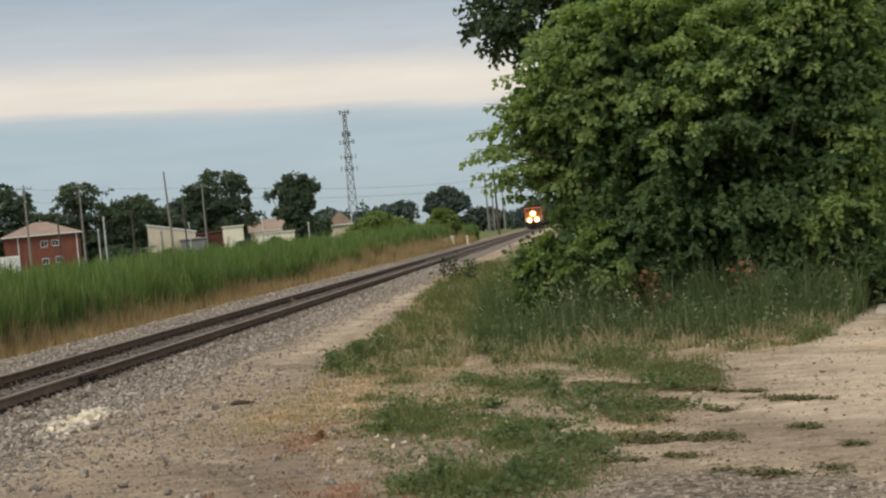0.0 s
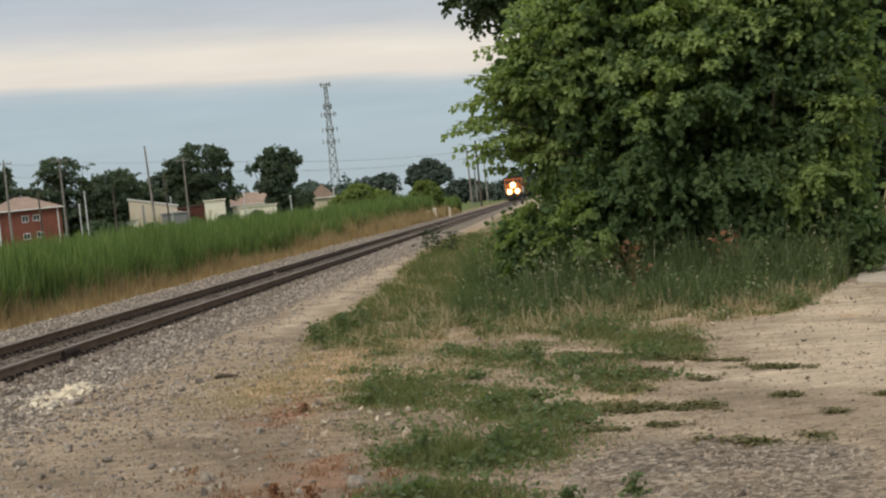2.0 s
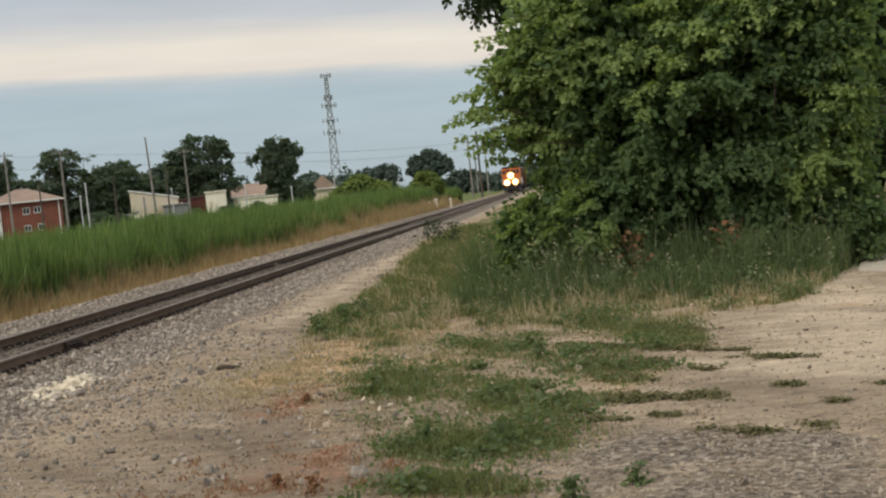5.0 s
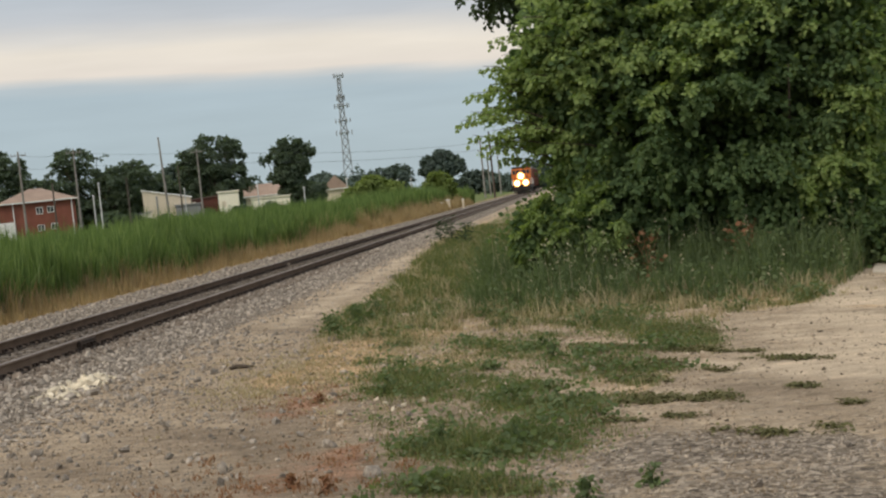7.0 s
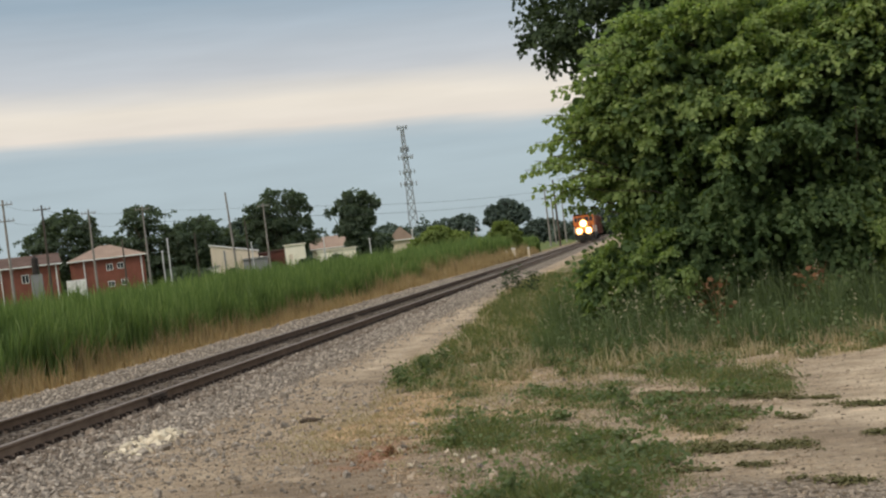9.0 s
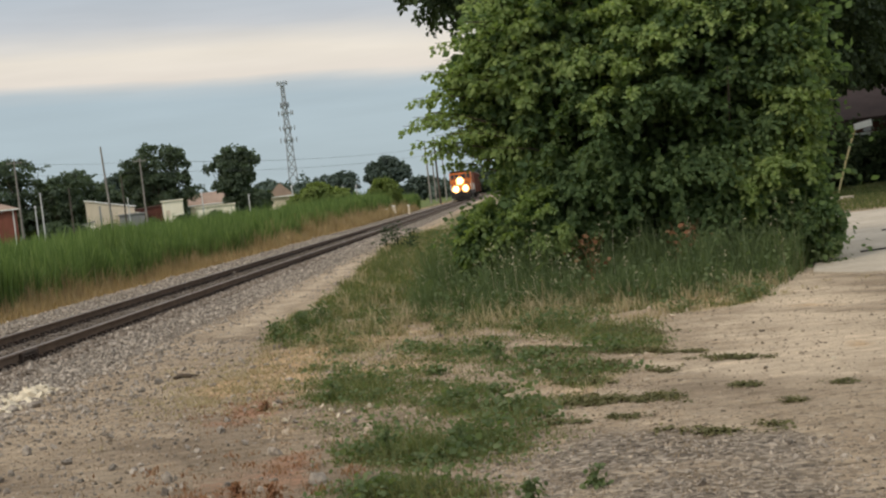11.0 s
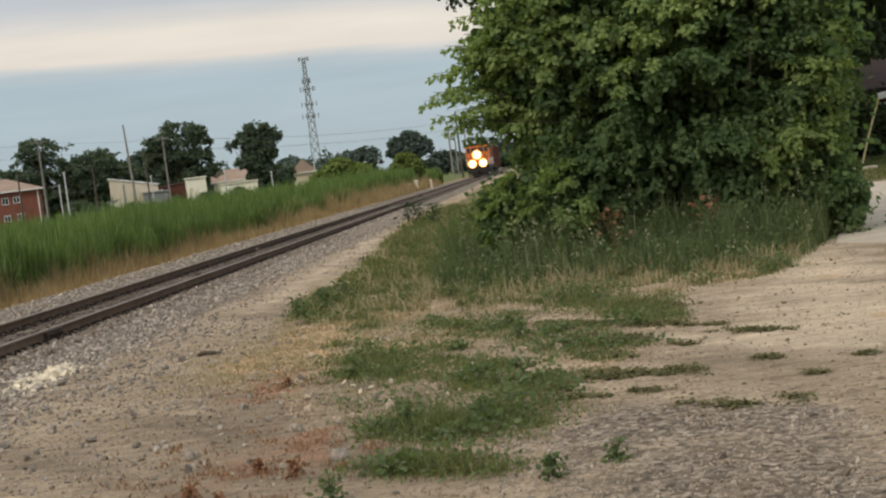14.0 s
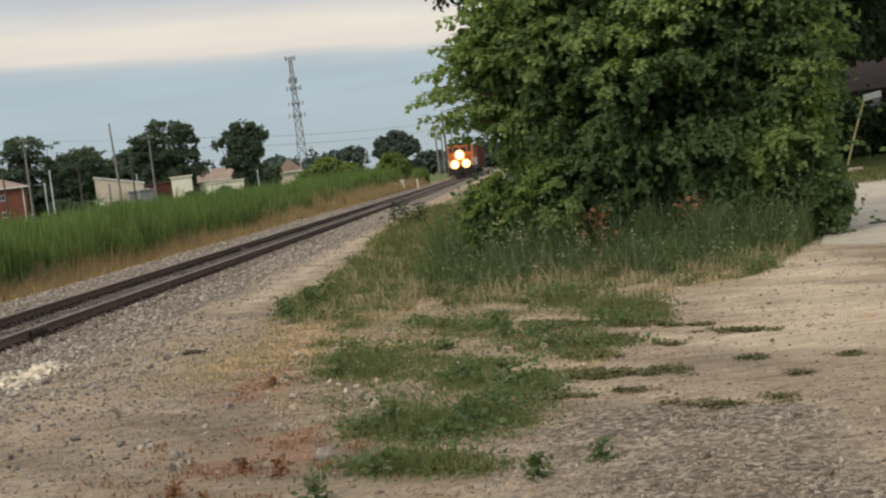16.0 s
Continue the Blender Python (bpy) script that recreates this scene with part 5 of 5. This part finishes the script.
    tufts(wx[pick], wy[pick], 26, .85 * h[pick] * rng.lognormal(0, .22, pick.sum()), .010, WEED, "tall_weeds", "tall grey-green weeds and grass at the foot of the shrub", "weeds", .38, .085)
    c = np.repeat(np.stack([wx, wy, 0 * wx], -1), 5, 0)
    c[:, :2] += .10 * rng.normal(size=(len(c), 2))
    c[:, 2] = np.repeat(h, 5) * rng.uniform(.15, .95, len(c))
    thing("weed_leaves", "broad grey-green weed leaves before the shrub", "weeds", leaves(c[::2], .055, rng, .3), WEED, kind="stuff")
    # bleached stalks along the front of the weeds
    ex = rng.uniform(-1.5, 3.6, 260)
    ey = 17.75 + .35 * np.sin(ex * 2.3) + .22 * np.abs(ex - 1.9) + .8 * np.clip(-.3 - ex, 0, 2) + .55 * rng.normal(size=260)
    k = inside(ex, ey, VERGE) & (patchy(ex, ey, 1.4, 95) + .2 * rng.normal(size=260) > .0)
    ex, ey = ex[k], ey[k]
    tufts(ex, ey, 12, .17 * rng.lognormal(0, .4, len(ex)), .009, DRY, "bleached_stalks", "bleached tan stalks along the front of the tall weeds", "dry grass", .45, .06)
    # seed heads
    k = rng.uniform(0, 1, len(wx)) < .05 + .30 * np.exp(-((wx - .1) / .8) ** 2 - ((wy - 18.8) / .7) ** 2)
    sx, sy, sh = wx[k], wy[k], h[k]
    top = np.stack([sx, sy, sh * rng.uniform(.75, 1.25, len(sx))], -1)
    c = np.repeat(top, 7, 0) + np.stack([.02 * rng.normal(size=7 * len(sx)), .02 * rng.normal(size=7 * len(sx)), .05 * rng.normal(size=7 * len(sx))], -1)
    b, s = blades(np.stack([sx, sy, 0 * sx], -1), top[:, 2], .007 + 0 * sx, rng, .05)
    thing("seed_heads", "pale dry seed heads standing among the weeds", "seed heads", joined([leaves(c, .024, rng, .2), (b, s)]), SEED, kind="stuff")
    # dry litter and rusty seedlings over the dirt
    lx, ly = rng.uniform(-5.2, 1.0, 5200), 6.4 + 11 * rng.uniform(0, 1, 5200) ** 1.4
    tufts(lx, ly, 2, .035 + 0 * lx, .007, LITTER, "dry_litter", "thin brown litter of dead stalks on the dirt", "litter", 1.6, .03)
    q = rng.normal(size=(560, 2))
    rx = np.concatenate([-1.95 + .50 * q[:330, 0], -2.5 + .34 * q[330:, 0]])
    ry = np.concatenate([8.6 + .70 * q[:330, 1], 12.2 + .6 * q[330:, 1]])
    k = patchy(rx, ry, 2.2, 94) > -.12
    rx, ry = rx[k], ry[k]
    tufts(rx, ry, 5, np.where(ry < 10, .042, .026), .012, RED_WEED, "rusty_seedlings", "rust red dried seedlings scattered on the dirt", "weeds", .8, .03)
    # leafy weeds: clump by clump
    for px, py, hh, nn, mat, lab in ((-4.35, 45.0, .95, 110, LEAF_DARK, "upright dark green mullein weed beside the ballast"), (-4.05, 45.6, 1.0, 110, LEAF_DARK, "upright dark green mullein weed beside the ballast"),
                                     (-3.35, 43.0, .8, 160, LEAF_DARK, "bushy dark green weed beside the ballast"), (-3.30, 18.0, .32, 140, WEED, "leafy green weed at the edge of the dirt"), (-3.12, 18.9, .34, 160, WEED, "leafy green weed at the edge of the dirt"), (-3.0, 20.0, .36, 160, WEED, "leafy green weed at the edge of the dirt"),
                                     (-1.05, 9.3, .2, 50, WEED, "leafy green weed on the worn verge"),
                                     (-.55, 9.1, .22, 60, WEED, "leafy green weed on the worn verge"), (-.1, 7.35, .16, 60, WEED, "small green weed growing in gravel"),
                                     (.25, 7.6, .14, 50, WEED, "small green weed growing in gravel"), (-1.3, 7.4, .18, 60, WEED, "small green weed on the dirt"),
                                     (-.35, 13.3, .22, 70, WEED, "small leafy weed on the bare patch"), (-1.9, 8.4, .10, 45, RED_WEED, "rust red dried dock plant"),
                                     (-1.62, 8.15, .12, 55, RED_WEED, "rust red dried dock plant"), (-2.2, 7.9, .09, 40, RED_WEED, "rust red dried dock plant"),
                                     (-1.95, 7.6, .09, 40, RED_WEED, "rust red dried dock plant"), (-2.35, 11.9, .1, 60, RED_WEED, "rust red dried dock plant"),
                                     (.95, 20.0, .95, 70, RED_WEED, "rust brown dead weed under the shrub"), (2.3, 20.1, .95, 60, RED_WEED, "rust brown dead weed under the shrub"),
                                     (4.35, 20.6, .75, 160, WEED, "broad leaved weed at the corner of the shrub")):
        w = thing("weed", lab, "weed", group="single weeds", at=pose(px, py, -.01))
        bm = B()
        for j in range(4):
            a = j * 1.7
            tube(bm, [(0, 0, 0), (.05 * hh * math.cos(a), .05 * hh * math.sin(a), hh * .5), (.22 * hh * math.cos(a), .22 * hh * math.sin(a), hh * .95)], [.006, .005, .002], 5)
        part("stem", bm, mat, w)
        nn = int(nn * 1.7)
        t = rng.uniform(.08, 1, nn)
        sp = .30 if hh < .5 else .2
        c = np.stack([sp * hh * rng.normal(size=nn) * (1.15 - .6 * t), sp * hh * rng.normal(size=nn) * (1.15 - .6 * t), t ** 1.4 * hh * .9], -1)
        part("foliage", leaves(c, .026 + .055 * hh, rng, .5), mat, w)


build_reeds()
build_verge()


# ---- houses and sheds beyond the field ----
def window(parent, x0, x1, z0, z1, y=-.0):
    bm = B()
    for a, b, c, d in ((x0 - .08, x1 + .08, z1, z1 + .1), (x0 - .08, x1 + .08, z0 - .1, z0), (x0 - .08, x0, z0, z1), (x1, x1 + .08, z0, z1), ((x0 + x1) / 2 - .04, (x0 + x1) / 2 + .04, z0, z1)):
        box(bm, a, b, y - .07, y + .02, c, d)
    w = part("window", bm, WHITE, parent, "white window frame")
    bm = B()
    box(bm, x0, x1, y - .03, y + .01, z0, z1)
    part("pane", bm, GLASS, w)


def house(name, label, at, wide, deep, eave, ridge, wall, roof, hip=True, windows=(), spouts=(), over=.5, cat="house", chimney=None, trim=WHITE):
    """Front face on y = 0, from x = 0 to wide."""
    h = thing(name, label, cat, at=at)
    bm = B()
    box(bm, 0, wide, 0, deep, -.4, eave)
    part("wall", bm, wall, h)
    bm = B()
    o = over
    c = [(-o, -o), (wide + o, -o), (wide + o, deep + o), (-o, deep + o)]
    lo = [bm.verts.new((x, y, eave + .004)) for x, y in c]
    mid = [bm.verts.new((x, y, eave + .2)) for x, y in c]
    ins = min(wide, deep) / 2 if hip else 0
    if wide >= deep:
        r = [(-o + ins + o, deep / 2), (wide - ins, deep / 2)] if hip else [(-o, deep / 2), (wide + o, deep / 2)]
    else:
        r = [(wide / 2, ins), (wide / 2, deep - ins)]
    t = [bm.verts.new((x, y, ridge)) for x, y in r]
    bm.faces.new(lo[::-1])
    for i in range(4):
        bm.faces.new((lo[i], lo[(i + 1) % 4], mid[(i + 1) % 4], mid[i]))
    if wide >= deep:
        fs = ((mid[0], mid[1], t[1], t[0]), (mid[1], mid[2], t[1]), (mid[2], mid[3], t[0], t[1]), (mid[3], mid[0], t[0]))
    else:
        fs = ((mid[0], mid[1], t[0]), (mid[1], mid[2], t[1], t[0]), (mid[2], mid[3], t[1]), (mid[3], mid[0], t[0], t[1]))
    for f in fs:
        bm.faces.new(f)
    part("roof", bm, roof, h)
    bm = B()
    box(bm, -o, wide + o, -o - .12, -o, eave, eave + .2)
    part("gutter", bm, trim, h)
    for x in spouts:
        bm = B()
        box(bm, x - .09, x + .09, -.14, -.02, 0, eave)
        part("downspout", bm, WHITE, h)
    for w in windows:
        window(h, *w)
    if chimney:
        bm = B()
        box(bm, chimney[0], chimney[0] + .9, deep / 2 - .4, deep / 2 + .4, ridge - 1, ridge + chimney[1], .03)
        part("chimney", bm, BRICK_DARK, h)
    return h


def shed(name, label, at, wide, deep, left, right, wall, roof, doors=(), cat="shed"):
    """A flat or lean-to roofed block."""
    s = thing(name, label, cat, at=at)
    bm = B()
    v = [bm.verts.new(p) for p in ((0, 0, -.4), (wide, 0, -.4), (wide, deep, -.4), (0, deep, -.4), (0, 0, left), (wide, 0, right), (wide, deep, right), (0, deep, left))]
    for f in ((3, 2, 1, 0), (4, 5, 6, 7), (0, 1, 5, 4), (1, 2, 6, 5), (2, 3, 7, 6), (3, 0, 4, 7)):
        bm.faces.new([v[i] for i in f])
    part("wall", bm, wall, s)
    bm = B()
    v = [bm.verts.new(p) for dz in (.01, .22) for p in ((-.2, -.25, left + dz), (wide + .2, -.25, right + dz), (wide + .2, deep + .2, right + dz), (-.2, deep + .2, left + dz))]
    for f in ((3, 2, 1, 0), (4, 5, 6, 7), (0, 1, 5, 4), (1, 2, 6, 5), (2, 3, 7, 6), (3, 0, 4, 7)):
        bm.faces.new([v[i] for i in f])
    part("roof", bm, roof, s)
    for x0, x1, z0, z1, m in doors:
        bm = B()
        box(bm, x0, x1, -.06, .02, z0, z1, .01)
        part("panel", bm, m, s)
    return s


def facing(az, dist, turn=0.0, dx=0.0):
    """A pose on the ground whose front looks back along the bearing."""
    x, y, _ = polar(az, dist)
    return pose(x, y, 0, 0, 0, az + turn)


def build_far_houses():
    house("house", "two-storey red brick house with a tan hipped roof", facing(22.7, 258), 13.0, 11.0, 7.4, 10.0, BRICK, SHINGLE_TAN, True,
          [(6.3, 7.3, 5.4, 6.4), (8.2, 9.2, 5.5, 6.4), (6.3, 7.3, 2.4, 3.3), (8.6, 9.6, 2.5, 3.4)], (2.4, 12.4))
    house("house", "long red brick house with a dark brown roof and white gutter", facing(27.6, 236), 18.5, 9.0, 7.0, 9.0, BRICK, SHINGLE_DARK, False,
          [(3, 4.2, 4.6, 5.8), (12.6, 13.6, 4.6, 5.8)], (9.4, 18.0))
    # sheds from left to right
    shed("warehouse", "beige clad warehouse with a sloping roof", facing(17.2, 262), 8.6, 9, 7.6, 5.6, BEIGE, WHITE, [(2.3, 2.6, 0, 6.4, GREY_CLAD)], "warehouse")
    shed("shed", "low grey metal clad shed", facing(15.95, 256), 4.4, 6, 4.2, 4.2, GREY_CLAD, GREY_CLAD)
    shed("workshop", "low dark brown workshop with a flat roof", facing(15.3, 262), 6.6, 8, 5.0, 5.4, BRICK_DARK, SHINGLE_DARK, [(.1, .7, .2, 4.6, CREAM)], "workshop")
    shed("shed", "cream painted block building", facing(14.25, 258), 3.7, 7, 5.8, 5.8, CREAM, CREAM, [(.6, 1.3, 3.2, 4.2, BEIGE)])
    shed("shed", "low cream block shed with a flat roof", facing(12.95, 258), 7.0, 6, 4.0, 4.0, CREAM, CREAM, [(2.8, 3.3, .2, 3.4, GREY_CLAD), (5.2, 5.6, .2, 3.0, BEIGE)])
    house("house", "far house with a pinkish tan roof", facing(13.15, 335), 9.5, 8, 5.2, 8.2, BEIGE, SHINGLE_TAN, False)
    house("house", "far house with a pinkish tan roof", facing(10.0, 330), 5.5, 7, 5.0, 8.3, BEIGE, SHINGLE_TAN, False)
    shed("shed", "low pale shed half hidden by reeds", facing(17.95, 250), 4.4, 3, 2.9, 3.6, CREAM, GREY_CLAD, [(1.6, 1.9, 0, 2.6, GREY_CLAD)])
    # white trailer by the brick house
    tr = thing("trailer", "white box trailer parked behind the reeds", "trailer", at=facing(22.9, 200))
    bm = B()
    box(bm, 0, 2.5, 0, 5.0, .8, 3.7, .08)
    part("body", bm, WHITE, tr)
    bm = B()
    box(bm, 1.25, 1.33, -.03, .0, 1.0, 3.8)
    part("door_gap", bm, GREY_CLAD, tr)
    for x in (.2, 2.1):
        bm = B()
        tube(bm, [(x, 1.6, .42), (x + .25, 1.6, .42)], [.42, .42], 14)
        part("wheel", bm, LOCO_BLACK, tr)
    # the grey and black cabinet stack by the long house
    cb = thing("chimney_stack", "grey block stack with a black cowl beside a brick house", "chimney", at=facing(24.0, 228))
    bm = B()
    box(bm, -.9, .9, -.5, .5, -.3, 5.6, .06)
    part("base", bm, GREY_CLAD, cb)
    bm = B()
    tube(bm, [(0, 0, 5.6), (0, 0, 8.1), (0, 0, 8.5)], [.6, .5, .15], 10)
    part("cowl", bm, LOCO_BLACK, cb)


def build_pole(az, dist, top, label, material=POLE_WOOD, arms=1, lean=0.0, r=.17, lamp=False):
    p = thing("utility_pole", label, "utility pole", group="utility poles", at=facing(az, dist))
    bm = B()
    tube(bm, [(0, 0, -.5), (lean * .5, 0, top * .5), (lean, 0, top)], [r * 1.25, r, r * .72], 9)
    part("shaft", bm, material, p)
    for k in range(arms):
        z = top - .45 - 1.5 * k
        x = lean * z / top
        bm = B()
        box(bm, x - .85, x + .85, -.20, -.10, z - .045, z + .045, .01)
        arm = part("crossarm", bm, material, p)
        for dx in (-.75, -.35, .35, .75):
            bm = B()
            tube(bm, [(x + dx, -.15, z + .07), (x + dx, -.15, z + .17), (x + dx, -.15, z + .24)], [.035, .06, .03], 7)
            part("insulator", bm, GREY_CLAD, arm)
    return p


def build_poles():
    w, d = "weathered wooden utility pole with a crossarm", "dark wooden utility pole without wires"
    for az, dist, top, lab, mat, arms, lean in (
            (24.93, 133, 11.0, w, POLE_WOOD, 2, 0), (23.5, 146, 11.0, w, POLE_DARK, 1, 0), (21.75, 162, 11.0, w, POLE_WOOD, 1, 0), (19.67, 166, 11.0, w, POLE_WOOD, 1, 0),
            (20.6, 190, 8.2, d, POLE_DARK, 0, 0), (16.22, 157, 10.9, d, POLE_WOOD, 0, -.35), (14.9, 193, 11.0, w, POLE_WOOD, 1, 0), (17.75, 200, 8.3, d, POLE_DARK, 0, 0),
            (15.7, 215, 9.8, d, POLE_DARK, 0, 0), (3.12, 236, 11.0, d, POLE_DARK, 0, 0), (3.5, 276, 11.0, w, POLE_WOOD, 2, 0), (3.27, 320, 11.0, w, POLE_WOOD, 1, 0), (2.85, 350, 10.5, w, POLE_WOOD, 1, 0)):
        build_pole(az, dist, top, lab, mat, arms, lean, .125 if dist < 230 else .17)
    for az, dist, top in ((18.85, 150, 6.2), (19.1, 152, 5.0), (15.55, 190, 5.6), (12.65, 190, 5.2), (10.8, 170, 3.9), (9.05, 165, 4.3), (7.0, 170, 3.6), (6.45, 190, 3.8), (5.9, 190, 3.4)):
        p = thing("post", "pale grey metal post standing in the reeds", "post", group="metal posts", at=facing(az, dist))
        bm = B()
        tube(bm, [(0, 0, -.4), (0, 0, top)], [.085, .075], 8)
        part("shaft", bm, POLE_PALE, p)
        bm = B()
        box(bm, -.12, .12, -.10, .10, top, top + .22, .02)
        part("cap", bm, POLE_PALE, p)
    # wires
    def wire(label, a, b, sag, r=.02):
        bm = B()
        a, b = Vector(a), Vector(b)
        pts = [a.lerp(b, t) - Vector((0, 0, sag * 4 * t * (1 - t))) for t in (k / 14 for k in range(15))]
        tube(bm, pts, [r] * 15, 5)
        thing("overhead_wire", label, "wire", bm, WIRE, group="overhead wires")
    P = [polar(az, d) for az, d in ((24.93, 133), (23.5, 146), (21.75, 162), (19.67, 166), (14.9, 193), (3.5, 276))]
    for p, q in zip(P, P[1:]):
        for k, dz in enumerate((10.6, 9.2)):
            far = (q[0] - p[0]) ** 2 + (q[1] - p[1]) ** 2 > 2500
            wire("thin dark overhead wire between utility poles", (p[0], p[1], dz), (q[0], q[1], dz), .9 if far else .3, .022 if far else .012)
    # marker posts beside the line
    for x, y, h in ((-11.4, 130, 1.0), (-10.4, 134, .9), (-11.9, 134, 1.0), (-12.4, 133, .8)):
        mk = thing("marker_post", "short pale marker post beside the track", "marker post", group="marker posts", at=pose(x, y, -.1))
        bm = B()
        box(bm, -.09, .09, -.05, .05, 0, h, .02)
        part("shaft", bm, SAND, mk)
        bm = B()
        box(bm, -.11, .11, -.07, .07, h, h + .08, .02)
        part("cap", bm, WHITE, mk)


def build_tower():
    x0, y0 = -110.0, 700.0
    t = thing("cell_tower", "tall grey steel lattice mast with antenna rings", "lattice mast", at=pose(x0, y0, 0, 0, 0, 9))
    H = 64.0

    def half(z):
        return 2.0 * (1 - z / H) ** 1.2 + .75
    legs = [(-1, -1), (1, -1), (1, 1), (-1, 1)]
    zs = [H * (1 - (1 - k / 15) ** 1.35) for k in range(16)]
    for sx, sy in legs:
        bm = B()
        tube(bm, [(sx * half(z), sy * half(z), z - (.5 if z == 0 else 0)) for z in zs], [.26] * 16, 6)
        part("leg", bm, STEEL, t)
    for (ax, ay), (bx, by) in zip(legs, legs[1:] + legs[:1]):
        bm = B()
        for za, zb in zip(zs, zs[1:]):
            ha, hb = half(za), half(zb)
            tube(bm, [(ax * ha, ay * ha, za), (bx * hb, by * hb, zb)], [.24] * 2, 5)
            tube(bm, [(bx * ha, by * ha, za), (ax * hb, ay * hb, zb)], [.24] * 2, 5)
            tube(bm, [(ax * hb, ay * hb, zb), (bx * hb, by * hb, zb)], [.07] * 2, 5)
        part("bracing", bm, STEEL, t)
    for z, r, n, hh in ((65.0, 2.4, 10, 2.0), (54.0, 1.9, 10, 2.6), (50.0, 3.6, 9, 2.2), (42.5, 3.6, 6, 2.2), (36.5, 3.9, 6, 2.4)):
        bm = B()
        tube(bm, [(0, 0, z - .2), (0, 0, z + .2)], [r * .7, r * .7], 12)
        pf = part("antenna_platform", bm, STEEL, t)
        for k in range(n):
            a = 2 * math.pi * k / n
            bm = B()
            box(bm, -.28, .28, -.16, .16, -hh / 2, hh / 2, .05, pose(r * math.cos(a), r * math.sin(a), z, 0, 0, math.degrees(a)))
            part("antenna_panel", bm, STEEL, pf)


def build_right_side():
    # worn concrete apron by the dirt yard
    ap = thing("apron", "pale worn concrete apron with dark cracks", "pavement", kind="structure")
    bm = B()
    poly = [(3.85, 19.2), (4.3, 18.3), (9.5, 16.4), (14.5, 34.5), (7.2, 34.8), (5.2, 26.0), (4.5, 22.0)]
    top = [bm.verts.new((x, y, .035)) for x, y in poly]
    low = [bm.verts.new((x, y, -.08)) for x, y in poly]
    f = bm.faces.new(top)
    if f.normal.z < 0:
        f.normal_flip()
    n = len(poly)
    for i in range(n):
        bm.faces.new((low[i], low[(i + 1) % n], top[(i + 1) % n], top[i]))
    bm.normal_update()
    part("slab", bm, CONCRETE, ap)
    for pts in (((5.1, 21.7), (6.3, 21.9), (8.6, 22.6)), ((6.6, 26.3), (7.6, 26.4), (9.0, 27.0))):
        bm = B()
        tube(bm, [(x, y, .03) for x, y in pts], [.03, .05, .03], 6)
        part("crack", bm, LOCO_BLACK, ap, "dark tar filled crack")
    kb = thing("kerb", "low pale concrete kerb at the lawn", "kerb", kind="structure")
    bm = B()
    box(bm, 7.0, 10.2, 43.6, 43.95, -.1, .12, .02)
    part("kerb_stone", bm, CONCRETE, kb)
    # mown grass strip and lawn blades
    rng = np.random.default_rng(131)
    x, y = rng.uniform(7.0, 15.0, 7000), rng.uniform(36.0, 58, 7000)
    b = np.repeat(np.stack([x, y, 0 * x], -1), 3, 0) + np.concatenate([.08 * rng.normal(size=(21000, 2)), np.zeros((21000, 1))], 1)
    thing("lawn_grass", "mown yellow-green lawn beyond the apron", "lawn", blades(b, .12 * rng.uniform(.5, 1.2, len(b)), np.full(len(b), .03), rng, .5), GRASS, kind="stuff")
    # leaning yellow post with a white sign
    sg = thing("sign_post", "leaning yellow post with a blank white sign plate", "sign post", at=pose(10.66, 48, 0))
    bm = B()
    tube(bm, [(-.02, 0, -.2), (.42, 0, 1.1), (.86, 0, 2.25)], [.035, .035, .035], 9)
    part("post", bm, YELLOW, sg)
    bm = B()
    box(bm, -.30, .30, -.02, .02, -.11, .11, .01, pose(1.10, -.07, 2.28, 0, -9, 0))
    pl = part("sign_plate", bm, WHITE, sg, "white sign plate")
    bm = B()
    box(bm, -.03, .22, -.03, .03, -.26, -.13, .01, pose(1.10, -.07, 2.28, 0, -9, 0))
    part("lower_plate", bm, GREY_CLAD, pl)
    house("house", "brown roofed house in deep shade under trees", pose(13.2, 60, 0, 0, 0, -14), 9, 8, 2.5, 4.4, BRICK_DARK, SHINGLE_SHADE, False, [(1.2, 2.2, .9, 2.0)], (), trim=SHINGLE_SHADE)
    # thick wooden pole behind the shrub
    p = thing("utility_pole", "grey wooden utility pole rising behind the shrub", "utility pole", group="utility poles", at=pose(6.6, 38, 0))
    bm = B()
    tube(bm, [(0, 0, -.5), (0, 0, 5), (0, 0, 9.6)], [.17, .15, .12], 10)
    part("shaft", bm, POLE_WOOD, p)
    bm = B()
    box(bm, .13, .20, -.04, .04, 4.8, 8.8, .01)
    part("conduit", bm, POLE_PALE, p)
    for dz in (7.0, 7.35):
        bm = B()
        pts = [Vector((6.6, 38, dz)).lerp(Vector((20, 41, dz + .6)), t) - Vector((0, 0, .5 * 4 * t * (1 - t))) for t in (k / 10 for k in range(11))]
        tube(bm, pts, [.025] * 11, 5)
        thing("overhead_wire", "dark overhead wire from the pole behind the shrub", "wire", bm, WIRE, group="overhead wires")


build_far_houses()
build_poles()
build_tower()
build_right_side()


def motions():
    walk(LOCO, [(t, pose(MID, y, 0)) for t, y in TRAIN])
    for k, car in enumerate(CARS):
        walk(car, [(t, pose(MID, y + 20.6 + 16.6 * k, 0)) for t, y in TRAIN])


motions()
